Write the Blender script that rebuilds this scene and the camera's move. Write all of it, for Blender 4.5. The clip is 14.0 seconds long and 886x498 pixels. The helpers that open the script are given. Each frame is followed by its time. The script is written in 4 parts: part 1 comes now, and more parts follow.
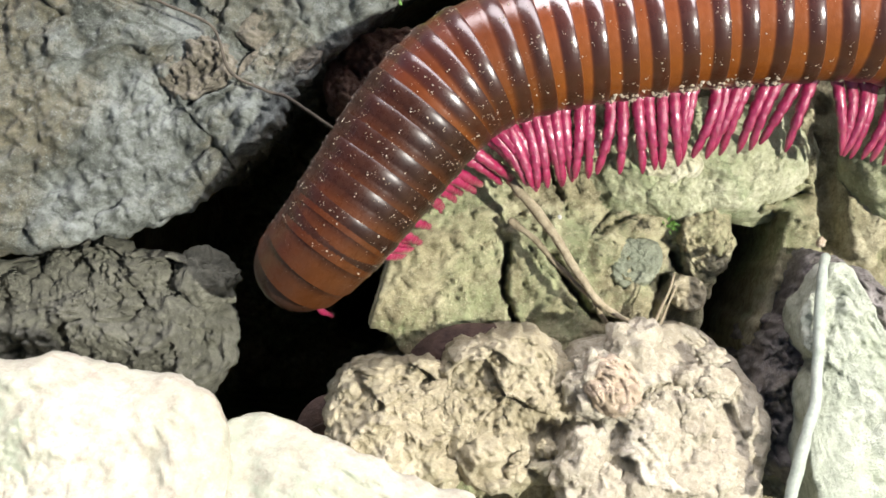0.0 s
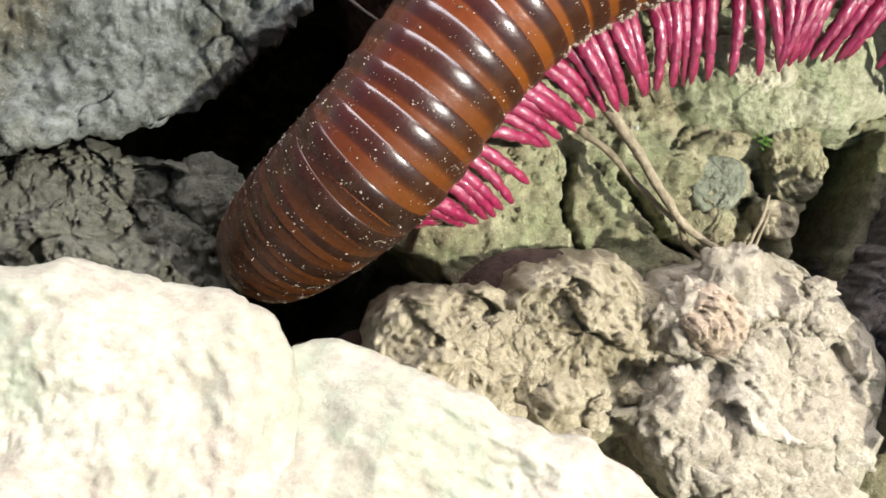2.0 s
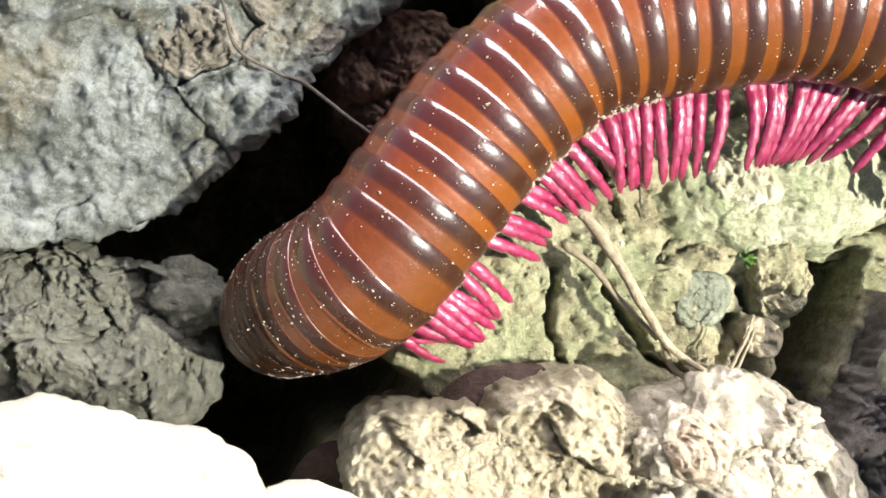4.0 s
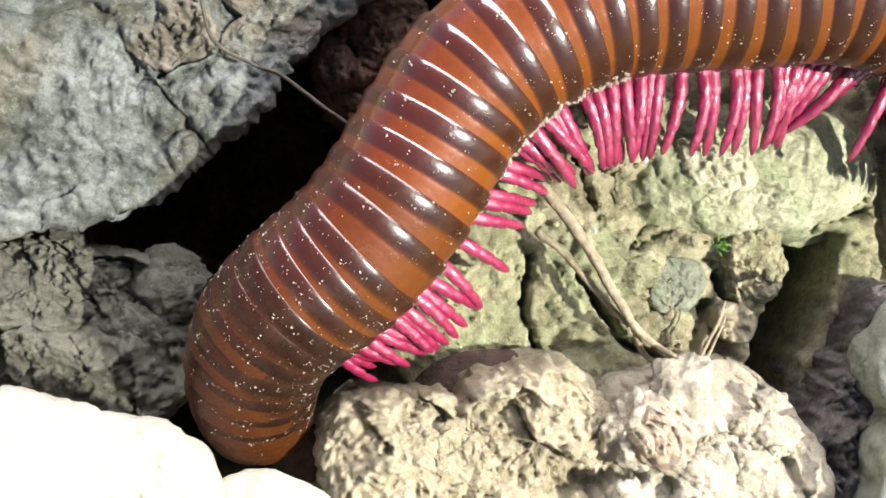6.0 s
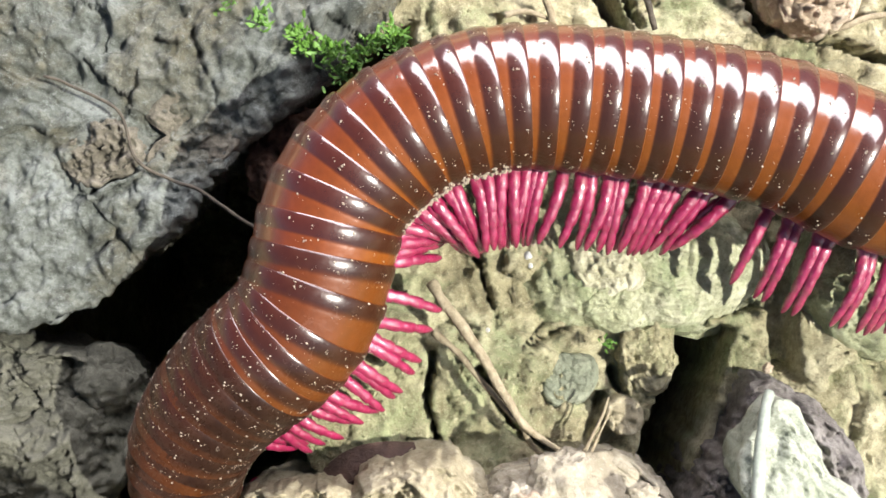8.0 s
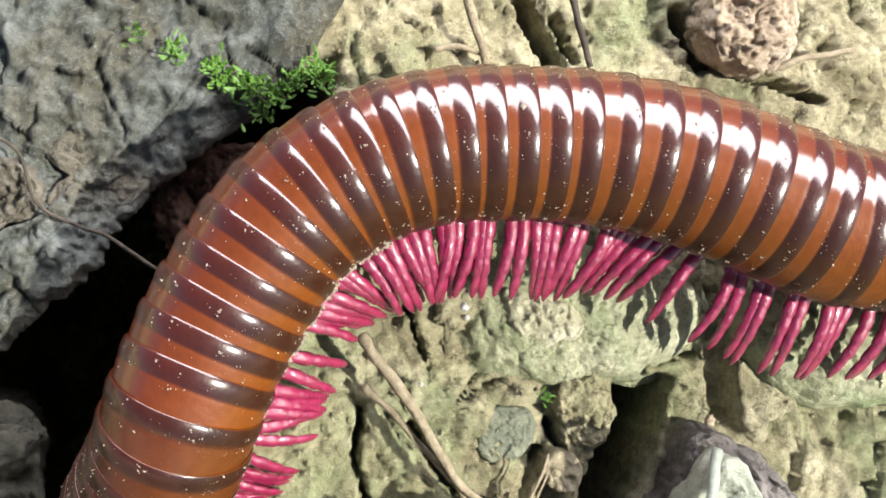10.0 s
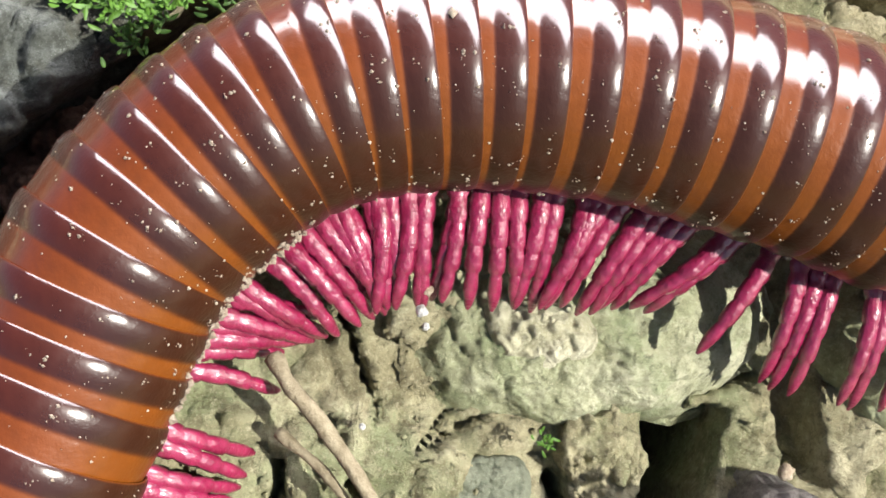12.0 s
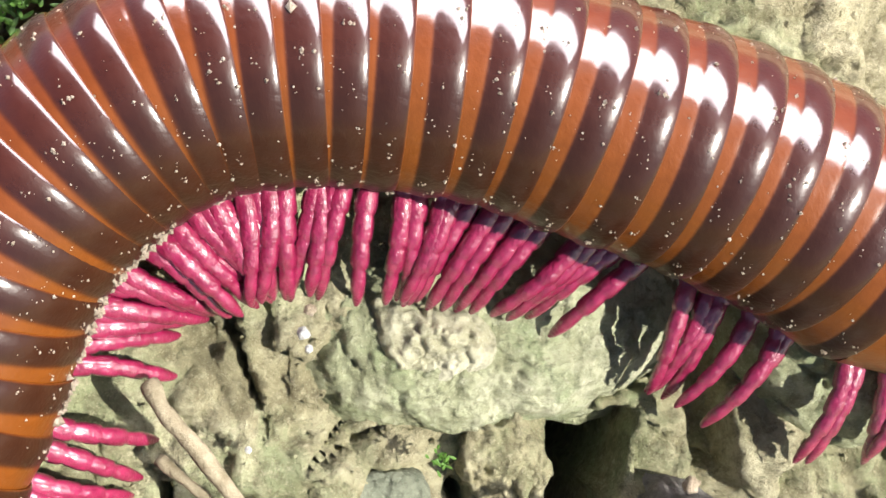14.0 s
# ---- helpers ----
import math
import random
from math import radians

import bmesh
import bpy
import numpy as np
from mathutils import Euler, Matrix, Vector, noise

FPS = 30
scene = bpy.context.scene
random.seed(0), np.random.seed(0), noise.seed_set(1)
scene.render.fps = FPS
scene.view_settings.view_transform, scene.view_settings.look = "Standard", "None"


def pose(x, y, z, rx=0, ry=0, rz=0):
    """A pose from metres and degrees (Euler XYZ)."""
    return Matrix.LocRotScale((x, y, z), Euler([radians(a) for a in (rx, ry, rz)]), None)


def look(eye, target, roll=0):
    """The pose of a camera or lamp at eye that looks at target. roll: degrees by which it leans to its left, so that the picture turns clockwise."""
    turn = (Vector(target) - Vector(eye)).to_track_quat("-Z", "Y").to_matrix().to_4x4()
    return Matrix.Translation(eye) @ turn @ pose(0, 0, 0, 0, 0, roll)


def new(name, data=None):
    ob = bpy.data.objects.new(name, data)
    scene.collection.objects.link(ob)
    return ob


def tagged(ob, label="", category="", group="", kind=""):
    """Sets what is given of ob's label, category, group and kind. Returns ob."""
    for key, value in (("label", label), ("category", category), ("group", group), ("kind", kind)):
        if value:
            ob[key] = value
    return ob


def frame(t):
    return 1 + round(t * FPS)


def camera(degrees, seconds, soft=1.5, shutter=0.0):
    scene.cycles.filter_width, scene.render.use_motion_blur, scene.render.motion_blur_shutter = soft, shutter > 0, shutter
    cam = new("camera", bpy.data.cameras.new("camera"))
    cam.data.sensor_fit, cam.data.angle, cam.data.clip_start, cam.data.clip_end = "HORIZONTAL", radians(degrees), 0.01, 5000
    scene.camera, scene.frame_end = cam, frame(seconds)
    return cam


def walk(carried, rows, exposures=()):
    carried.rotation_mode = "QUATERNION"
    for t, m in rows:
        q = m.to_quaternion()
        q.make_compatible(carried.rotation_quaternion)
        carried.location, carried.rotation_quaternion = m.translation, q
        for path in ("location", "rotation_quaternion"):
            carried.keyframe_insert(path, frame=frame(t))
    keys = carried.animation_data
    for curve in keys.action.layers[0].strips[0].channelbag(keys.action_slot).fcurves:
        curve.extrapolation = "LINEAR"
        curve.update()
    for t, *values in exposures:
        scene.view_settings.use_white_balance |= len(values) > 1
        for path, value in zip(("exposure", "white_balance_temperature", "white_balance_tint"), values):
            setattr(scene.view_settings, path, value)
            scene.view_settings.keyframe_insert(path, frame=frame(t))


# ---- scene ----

# The plan is laid out across (u), along the first line of sight (d) and up (v), in units of UNIT metres.
UNIT = 0.13
STEEP = radians(65)
TURN = Matrix(((1, 0, 0), (0, math.cos(STEEP), math.sin(STEEP)), (0, -math.sin(STEEP), math.cos(STEEP))))
ORIGIN = Vector((0.1, 0.93, 0.05))


def place(u, d, v):
    """A place of the plan, in metres."""
    return UNIT * (TURN @ (Vector((u, d, v)) - ORIGIN))


def way(u, d, v):
    """A direction of the plan, in the world."""
    return (TURN @ Vector((u, d, v))).normalized()


def basis(x, y, z, at):
    m = Matrix((x, y, z)).transposed().to_4x4()
    m.translation = at
    return m


# ---- camera ----
cam = camera(40.0, 14.0, soft=1.6)
PATH = [
    (0, 0.016, 0.007, 0.018, -0.00, 0.00, -0.00),
    (0.5, -0.042, 0.070, -0.027, -2.65, 1.55, 0.92),
    (1, -0.012, 0.084, 0.019, -2.81, 0.22, 0.23),
    (1.5, -0.045, 0.135, -0.000, -4.21, -0.80, 0.43),
    (2, -0.099, 0.149, -0.024, -5.78, -1.14, 1.38),
    (2.5, -0.109, 0.158, -0.010, -5.74, -0.53, 1.31),
    (3, -0.115, 0.174, 0.007, -6.07, -0.74, 1.85),
    (3.5, -0.118, 0.178, 0.021, -6.80, -0.89, 2.48),
    (3.7, -0.112, 0.171, 0.023, -6.98, 0.29, 2.72),
    (5.8, -0.074, 0.133, 0.053, -3.72, -0.70, 1.99),
    (6, -0.062, 0.143, 0.045, -4.93, -1.39, 2.41),
    (6.5, -0.053, 0.114, 0.037, -4.36, -2.96, 3.10),
    (7, -0.056, 0.099, 0.038, -3.75, -0.56, 2.93),
    (7.5, 0.009, 0.090, 0.075, -3.21, -0.53, 2.57),
    (8, 0.062, 0.077, 0.105, -0.62, -0.50, 1.65),
    (10.3, 0.020, 0.145, 0.140, -7.04, -0.54, 1.57),
    (10.5, 0.023, 0.161, 0.139, -5.47, -0.31, 1.79),
    (11, 0.042, 0.222, 0.131, -6.84, 0.82, 1.35),
    (11.5, 0.066, 0.303, 0.119, -8.28, 0.67, 1.34),
    (12, 0.083, 0.371, 0.108, -5.90, 1.53, 0.42),
    (12.5, 0.085, 0.419, 0.143, -7.40, 0.34, -0.81),
    (13, 0.129, 0.405, 0.169, -7.27, -1.79, -0.82),
    (13.5, 0.130, 0.407, 0.168, -6.27, -4.39, -1.00),
    (14, 0.128, 0.401, 0.167, -6.76, -4.33, -0.90),
]


def eye_pose(u, d, v, yaw, pitch, roll):
    a, b, c = radians(yaw), radians(pitch), radians(roll)
    ahead = Vector((-math.sin(a) * math.cos(b), math.cos(a) * math.cos(b), math.sin(b)))
    level = Vector((math.cos(a), math.sin(a), 0))
    above = level.cross(ahead)
    right = math.cos(c) * level + math.sin(c) * above
    up = math.cos(c) * above - math.sin(c) * level
    return basis(TURN @ right, TURN @ up, TURN @ -ahead, place(u, d, v))


# the clip's own exposure drifts a little
EXPOSURES = [(0.0, 0.74), (1.0, 0.91), (1.6, 0.99), (2.0, 0.64), (2.5, 0.78), (3.0, 1.26), (3.7, 1.32), (5.8, 1.13), (8.0, 0.96), (11.0, 0.71), (12.5, 0.79), (14.0, 0.93)]
walk(cam, [(t, eye_pose(*row)) for t, *row in PATH], EXPOSURES)

# ---- light ----
SUN_WAY = way(0.72, -1.0, -0.06)
world = bpy.data.worlds.new("sky")
scene.world = world
world.use_nodes = True
sky = world.node_tree.nodes.new("ShaderNodeTexSky")
sky.sky_type = "NISHITA"
sky.sun_disc = False
sky.sun_elevation = math.asin(SUN_WAY.z)
sky.sun_rotation = math.atan2(SUN_WAY.x, SUN_WAY.y)
world.node_tree.links.new(sky.outputs[0], world.node_tree.nodes["Background"].inputs[0])
world.node_tree.nodes["Background"].inputs[1].default_value = 0.05
sun = new("sun", bpy.data.lights.new("sun", "SUN"))
sun.data.energy, sun.data.angle, sun.data.color = 5.0, radians(0.8), (1.0, 0.96, 0.88)
sun.matrix_world = look(SUN_WAY, (0, 0, 0))
# area lamp added in place of an unseen bright gap of sky overhead, for the white band along the animal's back
band_lamp = new("sky_gap_stand_in", bpy.data.lights.new("sky_gap_stand_in", "AREA"))
band_lamp.data.shape, band_lamp.data.size, band_lamp.data.size_y = "RECTANGLE", 3.2, 1.10
band_lamp.data.energy, band_lamp.data.color = 80.0, (1.0, 0.94, 0.98)
band_lamp.matrix_world = look(2.0 * way(0.15, -0.47, 0.88), (0, 0, 0), -25)


# ---- materials ----
class Shader:
    """A material under construction: nodes added one by one."""

    def __init__(self, name):
        self.mat = bpy.data.materials.new(name)
        self.mat.use_nodes = True
        self.nodes, self.links = self.mat.node_tree.nodes, self.mat.node_tree.links
        self.bsdf = self.nodes["Principled BSDF"]
        self.coord = self.nodes.new("ShaderNodeTexCoord").outputs["Object"]

    def add(self, kind, **inputs):
        node = self.nodes.new(kind)
        for key, value in inputs.items():
            self.put(node.inputs[key.replace("_", " ")], value)
        return node

    def put(self, socket, value):
        if isinstance(value, bpy.types.NodeSocket):
            self.links.new(value, socket)
        else:
            socket.default_value = value

    def noise(self, scale, detail=5.0, rough=0.6, vector=None, distort=0.0):
        n = self.add("ShaderNodeTexNoise", Vector=vector or self.coord, Scale=scale, Detail=detail, Roughness=rough, Distortion=distort)
        return n.outputs["Fac"]

    def cells(self, scale, vector=None):
        n = self.add("ShaderNodeTexVoronoi", Vector=vector or self.coord, Scale=scale)
        return n.outputs["Distance"]

    def ramp(self, value, *stops):
        n = self.nodes.new("ShaderNodeValToRGB")
        self.links.new(value, n.inputs[0])
        e = n.color_ramp.elements
        while len(e) < len(stops):
            e.new(0.5)
        for k, (at, c) in zip(e, stops):
            k.position = at
            k.color = (*c, 1) if isinstance(c, tuple) else (c, c, c, 1)
        return n.outputs["Color"]

    def mix(self, fac, a, b, blend="MIX"):
        n = self.nodes.new("ShaderNodeMix")
        n.data_type, n.blend_type = "RGBA", blend
        for k, value in ((0, fac), (6, a), (7, b)):
            self.put(n.inputs[k], (*value, 1) if isinstance(value, tuple) else value)
        return n.outputs[2]

    def bump(self, height, strength, distance):
        n = self.nodes.new("ShaderNodeBump")
        n.inputs["Strength"].default_value, n.inputs["Distance"].default_value = strength, distance
        self.links.new(height, n.inputs["Height"])
        self.links.new(n.outputs[0], self.bsdf.inputs["Normal"])

    def done(self, color, rough=0.8, **inputs):
        self.put(self.bsdf.inputs["Base Color"], (*color, 1) if isinstance(color, tuple) else color)
        self.put(self.bsdf.inputs["Roughness"], rough)
        for key, value in inputs.items():
            self.put(self.bsdf.inputs[key.replace("_", " ")], value)
        return self.mat


def stone_material(name, dark, mid, pale, tint, tint_at=0.55, speck=0.5, bump=0.9):
    """Weathered stone or dried clay: patches of three tones, a lichen or clay tint, crumbs and fine grains."""
    s = Shader(name)
    broad, fine, crumbs, grain = s.noise(110, 9, 0.66), s.noise(700, 8, 0.74), s.noise(1700, 6, 0.72), s.cells(4200)
    c = s.ramp(broad, (0.30, dark), (0.47, mid), (0.66, pale))
    c = s.mix(s.ramp(s.noise(70, 8, 0.66, distort=0.6), (tint_at, 0.0), (tint_at + 0.13, 0.75)), c, tint)
    c = s.mix(s.ramp(fine, (0.36, 0.70), (0.56, 0.0)), c, dark)
    c = s.mix(s.ramp(crumbs, (0.55, 0.0), (0.68, 0.25 + 0.7 * speck)), c, pale)
    c = s.mix(s.ramp(grain, (0.05, speck), (0.28, 0.0)), c, pale)
    pits = s.ramp(s.noise(1300, 6, 0.78), (0.36, 0.55 * bump), (0.46, 0.0))
    c = s.mix(pits, c, tuple(0.55 * k for k in dark))
    h = s.mix(0.45, s.mix(0.5, fine, s.noise(380, 5, 0.6)), s.mix(0.4, crumbs, s.noise(3600, 5, 0.7)))
    s.bump(h, bump, 0.0016)
    return s.done(c, s.ramp(fine, (0.3, 0.95), (0.7, 0.7)))


GROUND_STUFF = stone_material("olive_clay", (0.125, 0.107, 0.055), (0.335, 0.305, 0.18), (0.55, 0.51, 0.345), (0.235, 0.285, 0.14), 0.47)
GREY_STONE = stone_material("grey_stone", (0.034, 0.038, 0.030), (0.095, 0.105, 0.088), (0.25, 0.275, 0.255), (0.135, 0.118, 0.070), 0.44, 0.6, 1.0)
MAUVE_STONE = stone_material("mauve_grey_stone", (0.085, 0.074, 0.066), (0.180, 0.163, 0.150), (0.33, 0.31, 0.29), (0.20, 0.17, 0.11), 0.56)
DARK_CLAY = stone_material("dark_grey_clay", (0.05, 0.05, 0.036), (0.100, 0.100, 0.074), (0.17, 0.17, 0.13), (0.085, 0.088, 0.055))
PALE_STONE = stone_material("pale_limestone", (0.27, 0.235, 0.165), (0.43, 0.39, 0.295), (0.58, 0.54, 0.44), (0.31, 0.32, 0.20), 0.54)
SMOOTH_LIMESTONE = stone_material("smooth_limestone", (0.25, 0.215, 0.165), (0.37, 0.335, 0.265), (0.47, 0.435, 0.365), (0.25, 0.295, 0.21), 0.46, 0.2, 0.4)
MOSSY_CLAY = stone_material("algae_filmed_clay", (0.18, 0.19, 0.10), (0.37, 0.385, 0.235), (0.58, 0.575, 0.41), (0.26, 0.35, 0.16), 0.5)
CREAM_CRUST = stone_material("cream_crust", (0.33, 0.31, 0.19), (0.52, 0.50, 0.345), (0.68, 0.655, 0.50), (0.36, 0.40, 0.23), 0.54)
BLUE_STONE = stone_material("blue_grey_stone", (0.11, 0.125, 0.085), (0.20, 0.22, 0.155), (0.35, 0.37, 0.27), (0.24, 0.24, 0.14), 0.54)
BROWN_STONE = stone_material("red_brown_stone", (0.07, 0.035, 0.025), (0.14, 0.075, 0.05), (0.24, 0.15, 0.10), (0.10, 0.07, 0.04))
PEACH_STONE = stone_material("peach_stone", (0.32, 0.25, 0.17), (0.50, 0.40, 0.29), (0.64, 0.55, 0.43), (0.46, 0.31, 0.20))
BUFF_CLAY = stone_material("buff_clay", (0.24, 0.205, 0.125), (0.385, 0.34, 0.225), (0.52, 0.475, 0.35), (0.29, 0.295, 0.165))
TAN_STONE = stone_material("tan_stone", (0.075, 0.066, 0.048), (0.135, 0.122, 0.090), (0.24, 0.22, 0.17), (0.14, 0.105, 0.065))


PITCH, RADIUS = 0.0197, 0.0472  # of the animal's rings


def shell_material(name, dust_shade):
    """Polished cuticle, towards the head dulled by dried mud and darkened in its colour to carry the shade there: the
    mesh's band value runs from orange (0) over deep red to near-black brown (1).
    """
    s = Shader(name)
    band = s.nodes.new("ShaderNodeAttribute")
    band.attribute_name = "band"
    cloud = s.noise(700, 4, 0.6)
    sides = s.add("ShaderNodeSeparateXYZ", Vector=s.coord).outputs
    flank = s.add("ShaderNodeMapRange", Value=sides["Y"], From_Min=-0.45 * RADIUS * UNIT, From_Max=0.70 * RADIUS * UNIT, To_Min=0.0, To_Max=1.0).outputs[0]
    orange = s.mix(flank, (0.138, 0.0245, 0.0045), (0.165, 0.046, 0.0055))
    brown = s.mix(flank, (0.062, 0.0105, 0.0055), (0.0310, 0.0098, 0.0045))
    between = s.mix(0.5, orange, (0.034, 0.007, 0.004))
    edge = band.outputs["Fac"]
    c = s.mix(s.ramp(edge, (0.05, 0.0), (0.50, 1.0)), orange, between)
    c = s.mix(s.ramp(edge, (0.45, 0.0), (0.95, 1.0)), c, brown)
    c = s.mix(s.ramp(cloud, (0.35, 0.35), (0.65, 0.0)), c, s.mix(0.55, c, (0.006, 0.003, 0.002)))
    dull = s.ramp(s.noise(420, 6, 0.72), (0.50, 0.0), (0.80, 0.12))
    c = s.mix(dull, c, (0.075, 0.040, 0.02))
    # mud film whose dark colour also carries the shade on the head end
    c = s.mix(0.68 * dust_shade, c, s.ramp(s.noise(900, 6, 0.7), (0.35, (0.007, 0.0035, 0.0022)), (0.70, (0.025, 0.0125, 0.007))))
    polish = s.add("ShaderNodeMapRange", Value=sides["Y"], From_Min=0.35 * RADIUS * UNIT, From_Max=0.85 * RADIUS * UNIT, To_Min=1.0 - 0.72 * dust_shade, To_Max=0.12).outputs[0]
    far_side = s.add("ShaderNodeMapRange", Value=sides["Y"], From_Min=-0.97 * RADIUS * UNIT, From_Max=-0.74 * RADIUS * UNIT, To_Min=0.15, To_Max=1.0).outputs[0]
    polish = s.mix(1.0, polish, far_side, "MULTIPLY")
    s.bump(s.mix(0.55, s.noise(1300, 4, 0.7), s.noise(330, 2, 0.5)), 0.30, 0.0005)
    return s.done(c, s.ramp(cloud, (0.3, 0.30), (0.75, 0.45)), Specular_IOR_Level=0.15 - 0.05 * dust_shade, Coat_Weight=polish, Coat_IOR=1.80, Coat_Roughness=s.ramp(s.noise(520, 6, 0.75), (0.32, 0.06 + 0.08 * dust_shade), (0.70, 0.25 + 0.2 * dust_shade)))


SHELL, HALF_SHADED_SHELL, SHADED_DUSTY_SHELL = shell_material("banded_cuticle", 0.0), shell_material("half_shaded_cuticle", 0.5), shell_material("shaded_dusty_cuticle", 1.0)


def leg_material():
    s = Shader("crimson_cuticle")
    c = s.ramp(s.noise(1200, 3), (0.3, (0.165, 0.005, 0.033)), (0.7, (0.285, 0.014, 0.068)))
    along = s.add("ShaderNodeSeparateXYZ", Vector=s.coord).outputs["Y"]
    reach = s.add("ShaderNodeMapRange", Value=along, From_Min=0.004 * UNIT, From_Max=0.032 * UNIT, To_Min=0.70, To_Max=0.0).outputs[0]
    c = s.mix(reach, c, (0.40, 0.115, 0.175))
    s.bump(s.noise(1300, 4, 0.65), 0.5, 0.0005)
    return s.done(c, 0.30, Specular_IOR_Level=0.5, Coat_Weight=1.0, Coat_IOR=1.7, Coat_Roughness=0.07)


LEG_PINK = leg_material()


# ---- builders ----
def part(name, bm, material, parent=None, label="", smooth=True):
    """Links a bmesh as one mesh object."""
    me = bpy.data.meshes.new(name)
    bm.to_mesh(me)
    bm.free()
    for m in material if isinstance(material, (list, tuple)) else [material]:
        me.materials.append(m)
    if smooth:
        me.shade_smooth()
    ob = new(name, me)
    ob.parent = parent
    return tagged(ob, label)


def fbm(p, octaves=4, gain=0.5):
    return noise.fractal(p, 1.0, 2.0, octaves, noise_basis="PERLIN_ORIGINAL") * gain * 2


# ---- ground ----
def step(a, b, x):
    k = min(1.0, max(0.0, (x - a) / (b - a)))
    return k * k * (3 - 2 * k)


# the groove at (0.196, 0.014) is cut for a small triangular shadow
CRACKS = [
    ((0.067, 0.022), (0.062, -0.013), 0.0035, 0.035), ((0.062, -0.013), (0.073, -0.045), 0.003, 0.03), ((0.096, 0.094), (0.105, 0.063), 0.003, 0.02), ((0.105, 0.063), (0.113, 0.046), 0.002, 0.015),
    ((0.100, 0.012), (0.127, -0.030), 0.0045, 0.03), ((0.127, -0.030), (0.160, -0.047), 0.004, 0.03), ((0.196, 0.014), (0.203, -0.006), 0.0045, 0.035), ((0.203, -0.006), (0.214, -0.020), 0.003, 0.025),
    ((0.176, -0.035), (0.188, -0.004), 0.004, 0.025), ((0.135, 0.030), (0.165, 0.045), 0.002, 0.012), ((0.155, 0.055), (0.130, 0.030), 0.002, 0.010), ((0.235, 0.050), (0.300, 0.062), 0.003, 0.02),
    ((0.293, 0.305), (0.310, 0.273), 0.010, 0.05), ((0.310, 0.273), (0.395, 0.246), 0.005, 0.04), ((0.176, 0.310), (0.200, 0.266), 0.009, 0.05), ((0.200, 0.30), (0.214, 0.268), 0.004, 0.03),
]


def crack_depth(u, v):
    best = 0.0
    for (a, b), (c, e), wide, deep in CRACKS:
        if abs(u - a) > 0.13 or abs(v - b) > 0.13:
            continue
        k = min(1.0, max(0.0, ((u - a) * (c - a) + (v - b) * (e - b)) / ((c - a) ** 2 + (e - b) ** 2)))
        r = math.hypot(u - a - k * (c - a), v - b - k * (e - b)) + 0.0025 * noise.noise(Vector((u, v, 0.7)) * 160)
        best = max(best, deep * step(wide, 0.3 * wide, r))
    return best


def plates(p, scale, tilt):
    """Broken plates: each cell of the pattern has its own height and slope; joints are sunk."""
    w = p + Vector((noise.noise(p * 31), noise.noise(p * 31 + Vector((3, 1, 7))), 0)) * (0.35 / scale)
    dist, cells = noise.voronoi(w * scale)
    c = cells[0]
    h = noise.cell(c * 3.7 + Vector((0.5, 0.5, 0.5)))
    d = w * scale - c
    lean = tilt * (noise.cell(c * 5.1) - 0.5) * d.x + tilt * (noise.cell(c * 7.3) - 0.5) * d.y
    joint = step(0.10, 0.0, dist[1] - dist[0])
    return h - 0.5 + lean, joint


def ground_depth(u, v):
    """How deep the ground lies at a point of the plan."""
    far = step(0.45, 0.9, math.hypot(u - 0.08, v - 0.05))
    d = (1 - far) * (0.940 + 0.16 * (v - 0.05)) + far * (0.95 + 0.466 * (v - 0.05))
    near = 1 - far
    # the cleft beside the animal, the hole below it and the shaded hollow by the grey stone, all dug deep so that their
    # shade turns black
    side = step(-0.012, -0.048, u - 0.30 * (v - 0.05)) * max(step(0.225, 0.175, v - 0.6 * (u + 0.05)), step(-0.055, -0.085, u))
    d += 0.95 * side * near * step(-0.37, -0.30, u) * step(-0.25, -0.19, v) * step(0.30, 0.22, v)
    d += 0.60 * step(1.15, 0.85, math.hypot((u + 0.080) / 0.062, (v + 0.080) / 0.045) + 0.25 * noise.noise(Vector((u, v, 6)) * 40))
    k = min(1.0, max(0.0, (0.045 - v) / 0.10))
    d += 0.20 * step(0.022, 0.012, abs(u - 0.262 + 0.032 * k) + 0.004 * noise.noise(Vector((u, v, 4)) * 90)) * step(0.050, 0.036, v + 0.012 * noise.noise(Vector((u, v, 9)) * 75)) * step(-0.085, -0.06, v)
    d += 0.03 * step(0.012, 0.004, abs(u - 0.318)) * step(0.0, 0.03, v) * step(0.2, 0.1, v)
    p = Vector((u, v, 0.3))
    d += fbm(p * 8, 3) * 0.012
    if far < 0.5:
        big, joint = plates(p, 19, 0.7)
        small, joint2 = plates(p + Vector((2, 5, 0)), 52, 0.9)
        d -= 0.0055 * big + 0.0030 * small - 0.0030 * joint - 0.0016 * joint2
        d += crack_depth(u, v)
        d += fbm(p * 55, 4) * 0.0062
        d -= abs(fbm(p * 130, 3)) * 0.0042 + 0.0022 * (0.4 - noise.voronoi(p * 90)[0][0])
    return d


